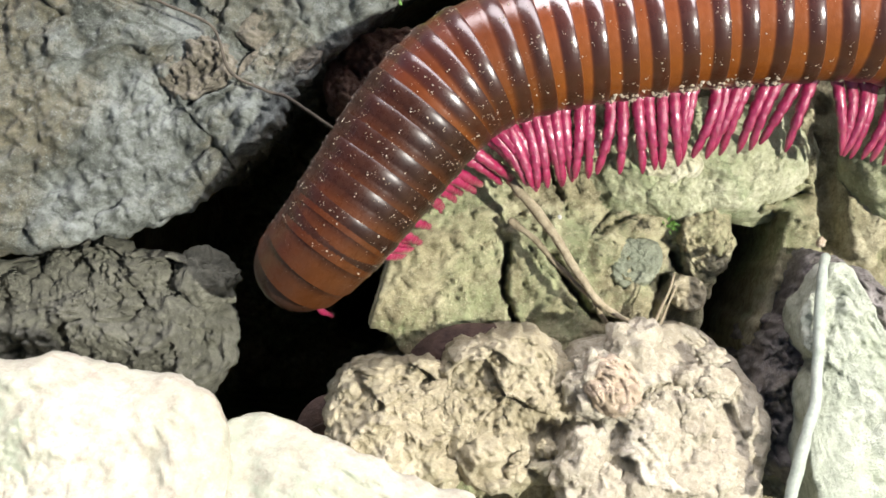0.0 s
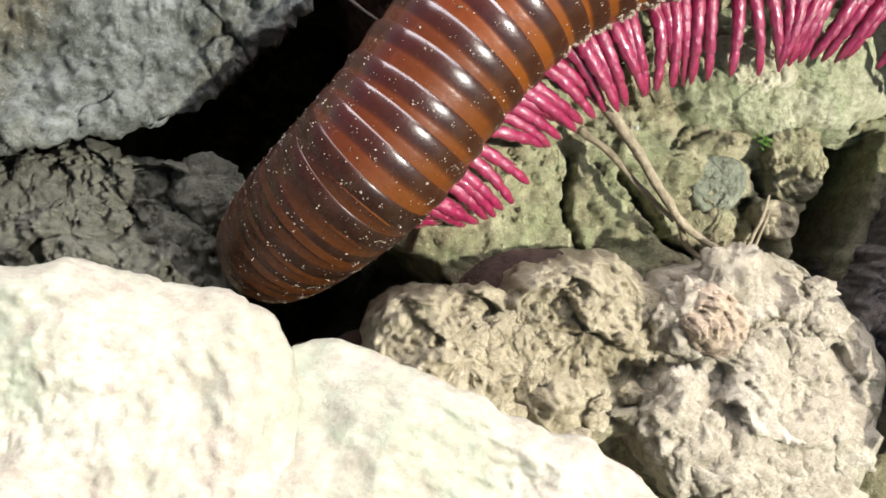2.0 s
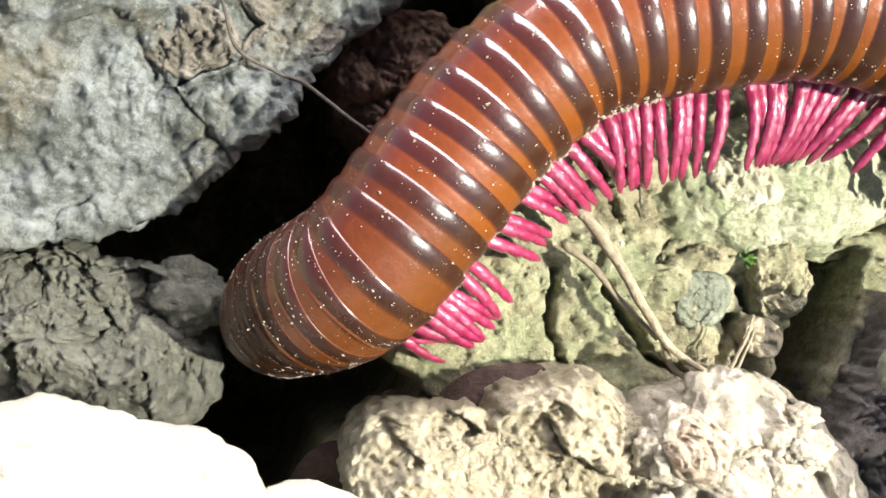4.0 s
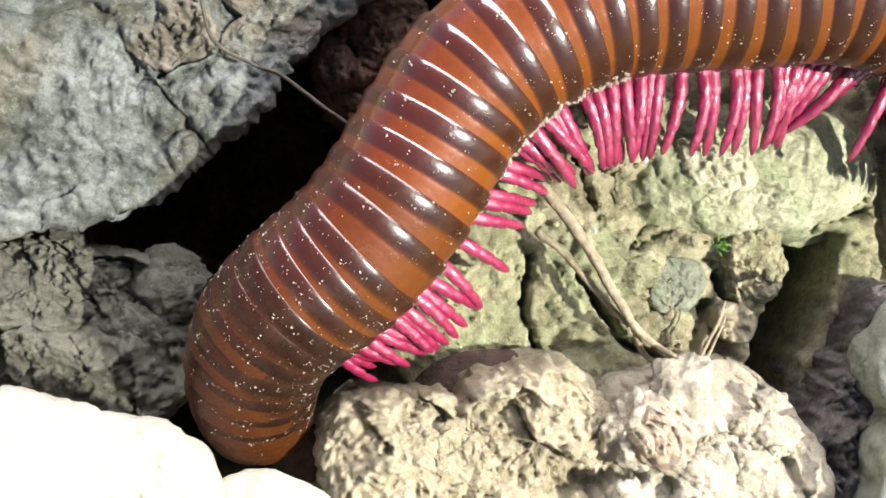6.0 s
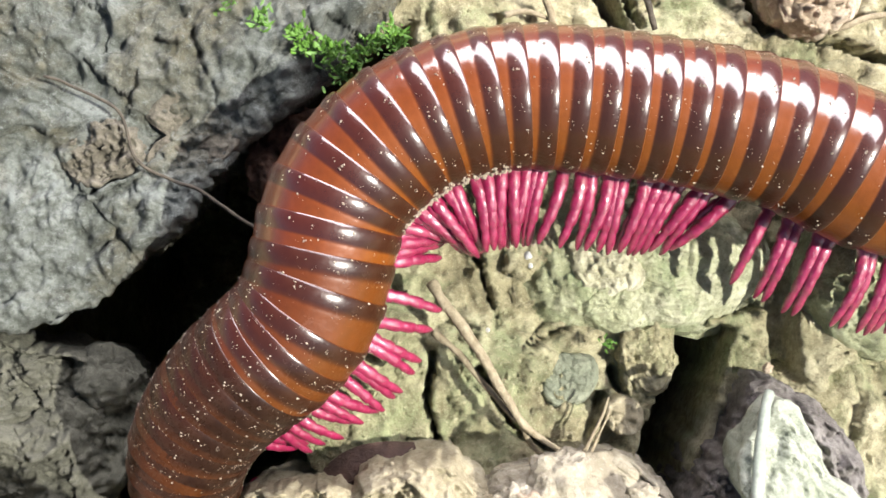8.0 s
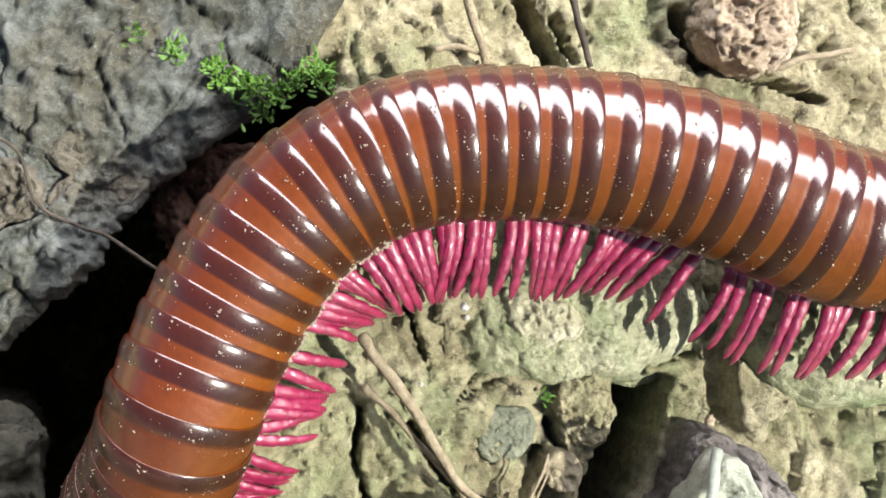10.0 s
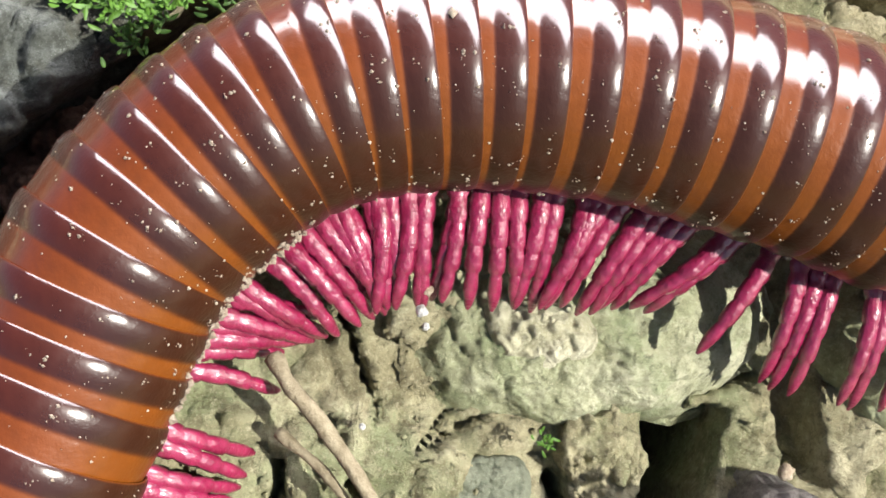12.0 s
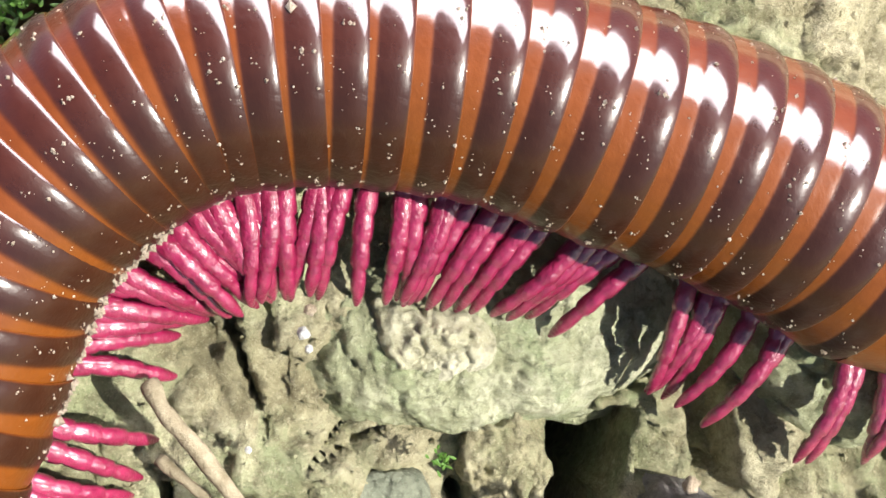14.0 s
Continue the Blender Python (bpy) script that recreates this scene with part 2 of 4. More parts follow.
def make_ground():
    def axis(lo, hi, fine, out):
        mid = list(np.arange(lo, hi + 1e-6, fine))
        ends, k = [], fine
        while k < out:
            k *= 1.28
            ends.append(k)
        reach = np.cumsum(ends)
        return [lo - r for r in reach[::-1]] + mid + [hi + r for r in reach]

    us, vs = axis(-0.40, 0.60, 0.0025, 12), axis(-0.24, 0.42, 0.0025, 12)
    verts = [place(u, ground_depth(u, v), v) for v in vs for u in us]
    n = len(us)
    faces = [(j * n + i, j * n + i + 1, (j + 1) * n + i + 1, (j + 1) * n + i) for j in range(len(vs) - 1) for i in range(n - 1)]
    me = bpy.data.meshes.new("ground")
    me.from_pydata([tuple(p) for p in verts], [], faces)
    me.materials.append(GROUND_STUFF)
    me.shade_smooth()
    return tagged(new("ground", me), "uneven olive-brown clay ground with cracks", "ground", kind="structure")


make_ground()

# ---- stones ----
def stone(name, outline, face, back, seed, material, label, category="stone", lean=(0.0, 0.0), rounding=0.35, bulge=0.0, rough=0.010, fine=0.004, rings=60, sectors=140, scale=24.0, joints=0.45, slant=0.0, undercut=0.0):
    """A stone in the ground: a face of the given outline (u, v) at the depth face, leaning, rounded to its sides, which go down to the depth back and slant downhill."""
    pts = [Vector(p) for p in outline]
    mid = sum(pts, Vector((0, 0))) / len(pts)
    angles = sorted((math.atan2(p.y - mid.y, p.x - mid.x), (p - mid).length) for p in pts)
    around = [angles[-1][0] - 2 * math.pi] + [a for a, _ in angles] + [angles[0][0] + 2 * math.pi]
    reach = [angles[-1][1]] + [r for _, r in angles] + [angles[0][1]]
    size = sum(r for _, r in angles) / len(angles)
    off = Vector((seed * 3.71, seed * 1.93, seed * 2.27))
    verts, faces = [], []
    finest = 2 if size > 0.15 else 4

    def radius(a):
        base = sum(float(np.interp((a + b + math.pi) % (2 * math.pi) - math.pi, around, reach)) for b in (-0.16, -0.08, 0, 0.08, 0.16)) / 5
        ring = Vector((math.cos(a), math.sin(a), 0)) * size
        return base * (1 + 0.05 * noise.noise(ring * 40 + off))

    edge = [radius(2 * math.pi * n / sectors) for n in range(sectors)]
    for j in range(rings + 1):
        s = j / rings
        for n in range(sectors):
            a = 2 * math.pi * n / sectors
            if s <= 0.72:
                w = (s / 0.72) ** 0.85
                drop = 0.0
            else:
                w = 1.0
                drop = (s - 0.72) / 0.28
            k = edge[n] * w * (1.0 + 0.04 * math.sin(math.pi * drop))
            ring = Vector((math.cos(a) * edge[n] * w, math.sin(a) * edge[n] * w, 0.06 * drop)) + off
            k += min(1.0, fine / 0.004) * w**9 * (0.0045 * noise.noise(ring * 110) + 0.003 * noise.noise(ring * 260))
            if drop > 0:
                wall = Vector((math.cos(a) * edge[n], math.sin(a) * edge[n], drop * (back - face))) + off
                k += min(1.0, size / 0.25) * min(1.0, 4 * drop) * (0.014 * fbm(wall * 14, 4) + 0.014 * fbm(wall * 50, 2) - 0.012)
            k *= 1 - undercut * drop**0.7
            u, v = mid.x + k * math.cos(a), mid.y + k * math.sin(a)
            fall = max(0.0, (w - 1 + rounding) / rounding)
            round_off = 1 - math.sqrt(max(0.0, 1 - fall * fall))
            d = face + lean[0] * (u - mid.x) + lean[1] * (v - mid.y) - bulge * (1 - w * w) + round_off * rounding * size * 0.8
            d += drop * max(0.0, back - d)
            p = Vector((u, v, 0.9 * d)) + off
            v -= slant * drop
            one, joint = plates(p, scale, 0.8)
            keep = 1 - min(1.0, 2.5 * drop)
            h = rough * (one * (0.55 if joints > 0.05 else 0.0) + 1.3 * fbm(p * 16, 3)) * keep - joints * rough * joint * keep
            crumble = noise.voronoi(p * 95 + 0.02 * noise.noise_vector(p * 60))[0]
            h += keep * step(0.0, min(0.13, 0.03 / size), w) * (1 - 0.65 * step(0.84, 1.0, w)) * fine * (1.9 * fbm(p * 60, finest) + 1.5 * abs(fbm(p * (130 if finest > 2 else 90), finest)) + 1.6 * (0.45 - crumble[0]) + (0.9 * fbm(p * 260, 2) if finest > 2 else 0.0))
            verts.append(place(u, d - h, v))
    for j in range(rings):
        for n in range(sectors):
            m = (n + 1) % sectors
            faces.append((j * sectors + n, j * sectors + m, (j + 1) * sectors + m, (j + 1) * sectors + n))
    base = place(mid.x, back, mid.y)
    me = bpy.data.meshes.new(name)
    me.from_pydata([tuple(p - base) for p in verts], [], faces)
    me.materials.append(material)
    me.shade_smooth()
    ob = new(name, me)
    ob.location = base
    return tagged(ob, label, category)


def nodules(parent, spots, material, seed, squash=0.75):
    """Rounded bumps grown together with a stone: (u, v, d, radius) each."""
    pick = random.Random(seed)
    for n, (u, v, d, r) in enumerate(spots):
        bm = bmesh.new()
        bmesh.ops.create_icosphere(bm, subdivisions=5 if r > 0.012 else 4, radius=1.0)
        off = Vector((seed * 2.3 + n * 1.7, n * 3.1, seed))
        shape = (pick.uniform(0.85, 1.25), squash * pick.uniform(0.8, 1.1), pick.uniform(0.8, 1.1))
        for vert in bm.verts:
            q = vert.co
            k = 1 + 0.34 * fbm(q * 1.3 + off, 3) + 0.15 * fbm(q * 4 + off, 3) + 0.06 * abs(fbm(q * 9 + off, 3)) + 0.10 * (0.4 - noise.voronoi(q * 5 + off)[0][0])
            vert.co = UNIT * r * (TURN @ Vector((q.x * k * shape[0], q.y * k * shape[1], q.z * k * shape[2])))
        bump = part("nodule", bm, material, parent)
        bump.location = place(u, d, v) - parent.location


def strew(u0, u1, v0, v1, depth, count, low, high, seed):
    """Spots for nodules over a stretch of a stone's face; depth(u, v) is its depth there."""
    pick = random.Random(seed)
    out = []
    for _ in range(count):
        u, v = pick.uniform(u0, u1), pick.uniform(v0, v1)
        r = low + (high - low) * pick.random() ** 1.8
        out.append((u, v, depth(u, v) + 0.35 * r, r))
    return out


stone("boulder", [(-0.205, 0.036), (-0.150, 0.083), (-0.108, 0.118), (-0.100, 0.147), (-0.052, 0.192), (0.0, 0.232), (0.045, 0.27), (0.04, 0.42), (-0.30, 0.48), (-0.50, 0.30), (-0.50, 0.06), (-0.34, 0.014), (-0.25, 0.03)],
      0.955, 1.28, 1, GREY_STONE, "large weathered grey boulder with a brown upper face", "boulder", (-0.03, 0.06), 0.10, 0.0, 0.009, 0.0040, 220, 640, 15, 0.25, undercut=0.35)
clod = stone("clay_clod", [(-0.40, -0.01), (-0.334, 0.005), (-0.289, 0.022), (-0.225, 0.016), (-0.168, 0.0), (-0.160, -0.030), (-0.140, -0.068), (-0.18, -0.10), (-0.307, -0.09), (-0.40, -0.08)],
      0.975, 1.25, 2, DARK_CLAY, "crumbly dark grey clay clod beside the cleft", "clod", (0.0, 0.12), 0.25, 0.01, 0.020, 0.0045, 100, 240, 26, 0.15, undercut=0.4)
stone("grey_stone", [(0.288, 0.026), (0.303, 0.010), (0.330, 0.0), (0.335, -0.10), (0.28, -0.16), (0.238, -0.12), (0.250, -0.060), (0.268, -0.028), (0.278, -0.003)],
      0.880, 1.10, 7, MAUVE_STONE, "rough dark grey stone beside a shaded hollow", "stone", (-0.1, 0.25), 0.25, 0.01, 0.009, 0.0055, 110, 220, 34, 0.0)
stone("mossy_mound", [(0.105, 0.115), (0.135, 0.128), (0.18, 0.137), (0.26, 0.137), (0.312, 0.115), (0.309, 0.075), (0.285, 0.050), (0.23, 0.040), (0.18, 0.040), (0.135, 0.050), (0.108, 0.08)],
      0.935, 0.975, 8, MOSSY_CLAY, "clay mound filmed with green algae under the legs", "mound", (0.0, 0.10), 0.7, 0.004, 0.006, 0.0017, 100, 220, 24, 0.2)
stone("mossy_mound", [(0.330, 0.120), (0.38, 0.14), (0.47, 0.13), (0.48, 0.06), (0.41, 0.03), (0.345, 0.045), (0.328, 0.075)],
      0.922, 0.965, 9, MOSSY_CLAY, "clay mound filmed with green algae beyond a dark slit", "mound", (0.0, 0.10), 0.55, 0.006, 0.007, 0.0018, 60, 140, 26)
stone("blue_grey_pebble", [(0.143, 0.006), (0.150, 0.022), (0.166, 0.026), (0.182, 0.021), (0.184, 0.007), (0.168, -0.011), (0.147, -0.009)],
      0.934, 0.96, 10, BLUE_STONE, "angular greenish-grey pebble set in clay", "pebble", (0.1, 0.1), 0.4, 0.001, 0.002, 0.0012, 50, 120, 40, 0.0)
stone("pale_pebble", [(0.200, 0.040), (0.218, 0.046), (0.236, 0.036), (0.235, 0.010), (0.222, -0.004), (0.206, 0.012)],
      0.934, 0.96, 11, GROUND_STUFF, "pale clay-coated pebble beside the shaded hollow", "pebble", (0.0, 0.1), 0.3, 0.001, 0.005, 0.003, 40, 100, 40, 0.06)
stone("clay_chip", [(0.188, -0.010), (0.210, -0.006), (0.214, -0.019), (0.193, -0.026)],
      0.922, 0.95, 12, BUFF_CLAY, "small flat tan chip of clay in a crack", "chip", (0.0, 0.2), 0.3, 0.0, 0.003, 0.002, 16, 48, 40)
lump_one = stone("clay_lump", [(-0.060, -0.072), (-0.02, -0.066), (0.012, -0.064), (0.028, -0.085), (0.030, -0.14), (-0.02, -0.17), (-0.062, -0.13)],
      0.868, 0.99, 4, BUFF_CLAY, "crumbly buff clay lump at the rim of the hole", "clod", (0.0, 0.30), 0.3, 0.01, 0.011, 0.0034, 70, 170, 30, 0.15)
lump_two = stone("clay_lump", [(0.014, -0.062), (0.042, -0.046), (0.085, -0.040), (0.104, -0.056), (0.106, -0.095), (0.09, -0.15), (0.03, -0.15), (0.018, -0.10)],
      0.870, 0.98, 5, BUFF_CLAY, "crumbly buff clay lump with a greenish tinge", "clod", (0.0, 0.30), 0.35, 0.012, 0.012, 0.0034, 70, 170, 30, 0.15)
knobbly = stone("knobbly_stone", [(0.106, -0.058), (0.140, -0.045), (0.188, -0.036), (0.222, -0.058), (0.243, -0.090), (0.238, -0.145), (0.19, -0.20), (0.12, -0.19), (0.095, -0.13)],
      0.852, 0.98, 6, PALE_STONE, "knobbly pale stone with rounded bumps", "stone", (0.0, 0.32), 0.4, 0.018, 0.014, 0.0024, 90, 200, 22, 0.10)
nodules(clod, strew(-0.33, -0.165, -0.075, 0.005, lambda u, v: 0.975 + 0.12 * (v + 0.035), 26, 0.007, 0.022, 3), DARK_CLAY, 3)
nodules(lump_one, strew(-0.055, 0.02, -0.145, -0.078, lambda u, v: 0.868 + 0.30 * (v + 0.105), 16, 0.006, 0.018, 4), BUFF_CLAY, 4)
nodules(lump_two, strew(0.025, 0.098, -0.14, -0.055, lambda u, v: 0.870 + 0.30 * (v + 0.09), 18, 0.006, 0.019, 5), BUFF_CLAY, 5)
nodules(knobbly, strew(0.112, 0.228, -0.18, -0.055, lambda u, v: 0.846 + 0.32 * (v + 0.11), 24, 0.009, 0.030, 6), PALE_STONE, 6)
stone("peach_pebble", [(0.115, -0.062), (0.135, -0.056), (0.150, -0.066), (0.152, -0.088), (0.132, -0.098), (0.117, -0.086)],
      0.844, 0.90, 13, PEACH_STONE, "rounded peach-coloured pebble stuck to the pale stone", "pebble", (0.0, 0.3), 0.6, 0.006, 0.006, 0.003, 40, 100, 40, 0.06)
stone("foreground_stone", [(-0.42, -0.052), (-0.30, -0.053), (-0.245, -0.050), (-0.218, -0.047), (-0.204, -0.042), (-0.190, -0.051), (-0.184, -0.057), (-0.152, -0.055), (-0.135, -0.058), (-0.121, -0.064), (-0.110, -0.072), (-0.104, -0.086), (-0.12, -0.15), (-0.14, -0.22), (-0.20, -0.28), (-0.26, -0.31), (-0.32, -0.32), (-0.38, -0.31), (-0.42, -0.27), (-0.44, -0.18)],
      0.683, 0.93, 3, SMOOTH_LIMESTONE, "bright sunlit limestone in front of the hole", "stone", (0.0, 0.40), 0.18, 0.008, 0.010, 0.0015, 90, 220, 22, 0.0, 0.09)
stone("foreground_stone", [(-0.118, -0.085), (-0.079, -0.0835), (-0.057, -0.085), (-0.036, -0.099), (0.0, -0.118), (0.06, -0.146), (0.10, -0.20), (0.08, -0.26), (0.02, -0.30), (-0.04, -0.31), (-0.10, -0.30), (-0.14, -0.24)],
      0.678, 0.93, 14, SMOOTH_LIMESTONE, "bright sunlit limestone below the clay lumps", "stone", (0.0, 0.40), 0.2, 0.008, 0.010, 0.0015, 80, 200, 22, 0.0, 0.16)
stone("tan_plate", [(-0.155, 0.186), (-0.146, 0.157), (-0.115, 0.138), (-0.107, 0.152), (-0.077, 0.184), (-0.077, 0.197), (-0.099, 0.181), (-0.126, 0.175), (-0.145, 0.189)],
      0.9575, 0.99, 31, TAN_STONE, "olive-tan flake of clay on the boulder beside a crack", "flake", (-0.05, 0.05), 0.12, 0.0, 0.003, 0.002, 40, 110, 40, 0.06)
stone("clay_crust", [(0.161, 0.108), (0.178, 0.101), (0.195, 0.099), (0.212, 0.090), (0.216, 0.078), (0.196, 0.067), (0.173, 0.070), (0.159, 0.086)],
      0.925, 0.955, 32, CREAM_CRUST, "cream-coloured dry crust on the algae-filmed mound", "crust", (0.0, 0.10), 0.7, 0.003, 0.004, 0.0018, 40, 110, 40)
stone("tan_pebble", [(-0.207, 0.158), (-0.189, 0.175), (-0.161, 0.181), (-0.147, 0.158), (-0.168, 0.141), (-0.197, 0.141)],
      0.9560, 0.99, 15, TAN_STONE, "flat tan pebble embedded in the boulder", "pebble", (-0.05, 0.05), 0.12, 0.0, 0.004, 0.004, 40, 100, 40, 0.06)
stone("rusty_stone", [(0.300, 0.30), (0.312, 0.272), (0.345, 0.262), (0.37, 0.285), (0.36, 0.33), (0.32, 0.33)],
      0.945, 1.0, 16, PEACH_STONE, "rusty and grey stone behind the animal", "stone", (0.0, 0.1), 0.4, 0.006, 0.008, 0.004, 40, 100, 30)
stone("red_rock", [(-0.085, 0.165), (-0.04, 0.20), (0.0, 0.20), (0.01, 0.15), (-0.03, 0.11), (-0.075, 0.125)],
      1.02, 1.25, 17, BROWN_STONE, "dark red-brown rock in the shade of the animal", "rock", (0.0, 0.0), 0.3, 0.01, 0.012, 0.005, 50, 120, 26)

# ---- roots, leaves, moss, crumbs ----
def wood_material(name, dark, pale):
    s = Shader(name)
    c = s.ramp(s.noise(900, 5, 0.7), (0.3, dark), (0.7, pale))
    s.bump(s.noise(1800, 4, 0.7), 0.7, 0.0004)
    return s.done(c, 0.8)


ROOT = wood_material("dry_root", (0.15, 0.12, 0.07), (0.36, 0.31, 0.21))
DARK_ROOT = wood_material("dark_root", (0.022, 0.018, 0.012), (0.085, 0.070, 0.050))
# leaf colour lowered to the dark brown of the shade around the hole
SHADED_LEAF = wood_material("dead_leaf", (0.040, 0.022, 0.017), (0.10, 0.060, 0.045))
# pale bluish white that holds the sharply lit edge of the shard
LIT_EDGE = stone_material("lit_edge_pale", (0.17, 0.19, 0.16), (0.26, 0.29, 0.24), (0.36, 0.38, 0.33), (0.20, 0.25, 0.20), 0.55, 0.1, 0.25)
SLATE = stone_material("pale_slate", (0.24, 0.265, 0.20), (0.39, 0.42, 0.33), (0.53, 0.555, 0.46), (0.31, 0.36, 0.22), 0.5, 0.3)


def moss_material():
    s = Shader("bright_moss")
    c = s.ramp(s.noise(600, 3), (0.3, (0.035, 0.10, 0.012)), (0.7, (0.13, 0.26, 0.035)))
    return s.done(c, 0.55, Transmission_Weight=0.0)


MOSS = moss_material()


def cord(bm, points, thick, thin, seed, sides=9, knots=0.25):
    """A tapered, slightly knotty strand through places of the plan (u, v, d)."""
    pts = np.array([(u, d, v) for u, v, d in points])
    fine = [pts[0] * 1.0]
    ext = np.vstack([2 * pts[0] - pts[1], pts, 2 * pts[-1] - pts[-2]])
    for k in range(1, len(ext) - 2):
        a, b, c, e = ext[k - 1 : k + 3]
        for t in np.linspace(0, 1, 10)[1:]:
            fine.append(0.5 * (2 * b + (c - a) * t + (2 * a - 5 * b + 4 * c - e) * t**2 + (3 * b - a - 3 * c + e) * t**3))
    rows = []
    for k, p in enumerate(fine):
        p = Vector(p)
        q = Vector(fine[min(k + 1, len(fine) - 1)]) - Vector(fine[max(k - 1, 0)])
        q.normalize()
        side = q.cross(Vector((0, 1, 0))).normalized()
        other = side.cross(q)
        w = k / (len(fine) - 1)
        r = (thick * (1 - w) + thin * w) * (1 + knots * noise.noise(p * 120 + Vector((seed, 0, 0))))
        p = p + side * 0.0012 * noise.noise(p * 60 + Vector((seed, 5, 0)))
        rows.append([bm.verts.new(place(*(p + r * (math.cos(a) * side + math.sin(a) * other)))) for a in (2 * math.pi * n / sides for n in range(sides))])
    for one, two in zip(rows, rows[1:]):
        for n in range(sides):
            bm.faces.new((one[n], one[(n + 1) % sides], two[(n + 1) % sides], two[n]))
    for end in (rows[0], rows[-1]):
        bm.faces.new(end)
    bmesh.ops.recalc_face_normals(bm, faces=bm.faces)


def strand(name, points, thick, thin, seed, material, parent=None, label="", category="root"):
    bm = bmesh.new()
    cord(bm, points, thick, thin, seed)
    ob = part(name, bm, material, parent, label)
    return ob if parent else tagged(ob, label, category)


root = strand("root", [(0.064, 0.074, 0.918), (0.073, 0.061, 0.910), (0.098, 0.028, 0.905), (0.126, -0.016, 0.900), (0.142, -0.029, 0.900), (0.167, -0.044, 0.896)], 0.0046, 0.0016, 1, ROOT, None, "dry pale root lying over a crack in the clay")
strand("side_strand", [(0.066, 0.040, 0.925), (0.086, 0.023, 0.917), (0.107, 0.0, 0.912), (0.124, -0.018, 0.903)], 0.0030, 0.0016, 2, ROOT, root)
strand("side_strand", [(0.126, -0.016, 0.900), (0.135, -0.034, 0.908), (0.152, -0.047, 0.905)], 0.0026, 0.0014, 3, ROOT, root)
strand("thin_root", [(-0.215, 0.212, 0.944), (-0.198, 0.207, 0.943), (-0.161, 0.188, 0.942), (-0.149, 0.155, 0.942), (-0.120, 0.140, 0.944), (-0.101, 0.133, 0.945), (-0.068, 0.111, 0.952), (-0.03, 0.09, 0.97)], 0.0011, 0.0014, 4, DARK_ROOT, None, "thin dark root crossing the boulder into the cleft")
strand("grass_stalk", [(0.168, -0.044, 0.905), (0.178, -0.022, 0.902), (0.187, 0.0, 0.905)], 0.0016, 0.0008, 5, ROOT, None, "dry straw-coloured grass stalk in a crack", "stalk")
strand("grass_stalk", [(0.174, -0.042, 0.905), (0.182, -0.024, 0.903), (0.188, -0.010, 0.905)], 0.0013, 0.0007, 6, ROOT, None, "short dry grass stalk in a crack", "stalk")
strand("twig", [(0.130, 0.315, 0.962), (0.137, 0.290, 0.962), (0.146, 0.268, 0.965), (0.148, 0.25, 0.97)], 0.0035, 0.0026, 7, ROOT, None, "grey dry twig behind the animal", "twig")
strand("twig", [(0.112, 0.270, 0.968), (0.128, 0.272, 0.966), (0.148, 0.266, 0.968)], 0.0022, 0.0014, 8, ROOT, None, "short grey twig behind the animal", "twig")
strand("twig", [(0.205, 0.31, 0.955), (0.212, 0.288, 0.958), (0.222, 0.262, 0.965)], 0.0030, 0.0022, 9, DARK_ROOT, None, "dark twig beside a cleft", "twig")
strand("twig", [(0.345, 0.262, 0.955), (0.372, 0.272, 0.950), (0.41, 0.280, 0.952)], 0.0030, 0.0018, 10, ROOT, None, "pale twig lying by the rusty stone", "twig")

shard = stone("slate_shard", [(0.278, -0.004), (0.283, 0.012), (0.292, 0.012), (0.303, -0.008), (0.316, -0.04), (0.325, -0.16), (0.252, -0.16), (0.266, -0.11), (0.274, -0.06)],
      0.828, 0.885, 21, SLATE, "upright pale green slate shard with a white edge", "shard", (0.05, 0.26), 0.10, 0.0, 0.004, 0.002, 60, 150, 20, 0.1)
# strip added along the shard's left side, its lit rim in the colour
bm = bmesh.new()
cord(bm, [(0.280, 0.013, 0.848), (0.2745, 0.002, 0.838), (0.271, -0.023, 0.830), (0.264, -0.080, 0.817), (0.255, -0.107, 0.810), (0.242, -0.150, 0.803)], 0.0032, 0.0046, 5, 10, 0.2)
rim = part("edge", bm, LIT_EDGE, shard, "smooth bluish-white edge strip, lit rim put into its colour")
rim.matrix_parent_inverse = Matrix.Translation(-shard.location)



def dead_leaf(points, seed, label):
    """A curled blade along a line of places (u, v, d), with a raised midrib as a part."""
    pts = [Vector((u, d, v)) for u, v, d in points]
    a, b = pts[0], pts[-1]
    along = (b - a).normalized()
    across = along.cross(Vector((0, 1, 0))).normalized()
    bm = bmesh.new()
    rows = []
    for j in range(17):
        w = j / 16
        mid = a.lerp(b, w) + Vector((0, -0.010 * math.sin(math.pi * w), 0))
        half = 0.019 * math.sin(math.pi * min(0.98, 0.04 + w * 0.96)) ** 0.8
        row = []
        for side in np.linspace(-1, 1, 9):
            curl = 0.010 * side * side + 0.002 * noise.noise(Vector((w * 6, side * 3, seed)))
            row.append((mid + across * half * side + Vector((0, curl, 0))))
        rows.append(row)
    for lift in (0.0, 0.0012):
        grid = [[bm.verts.new(place(*(p + Vector((0, lift, 0))))) for p in row] for row in rows]
        for one, two in zip(grid, grid[1:]):
            for n in range(8):
                bm.faces.new((one[n], one[n + 1], two[n + 1], two[n]))
    leaf = tagged(part("dead_leaf", bm, SHADED_LEAF), label, "leaf")
    bm = bmesh.new()
    cord(bm, [(p.x, p.z, p.y - 0.001) for p in (row[4] for row in rows[::2])], 0.0010, 0.0005, seed, 6)
    part("midrib", bm, SHADED_LEAF, leaf)
    return leaf


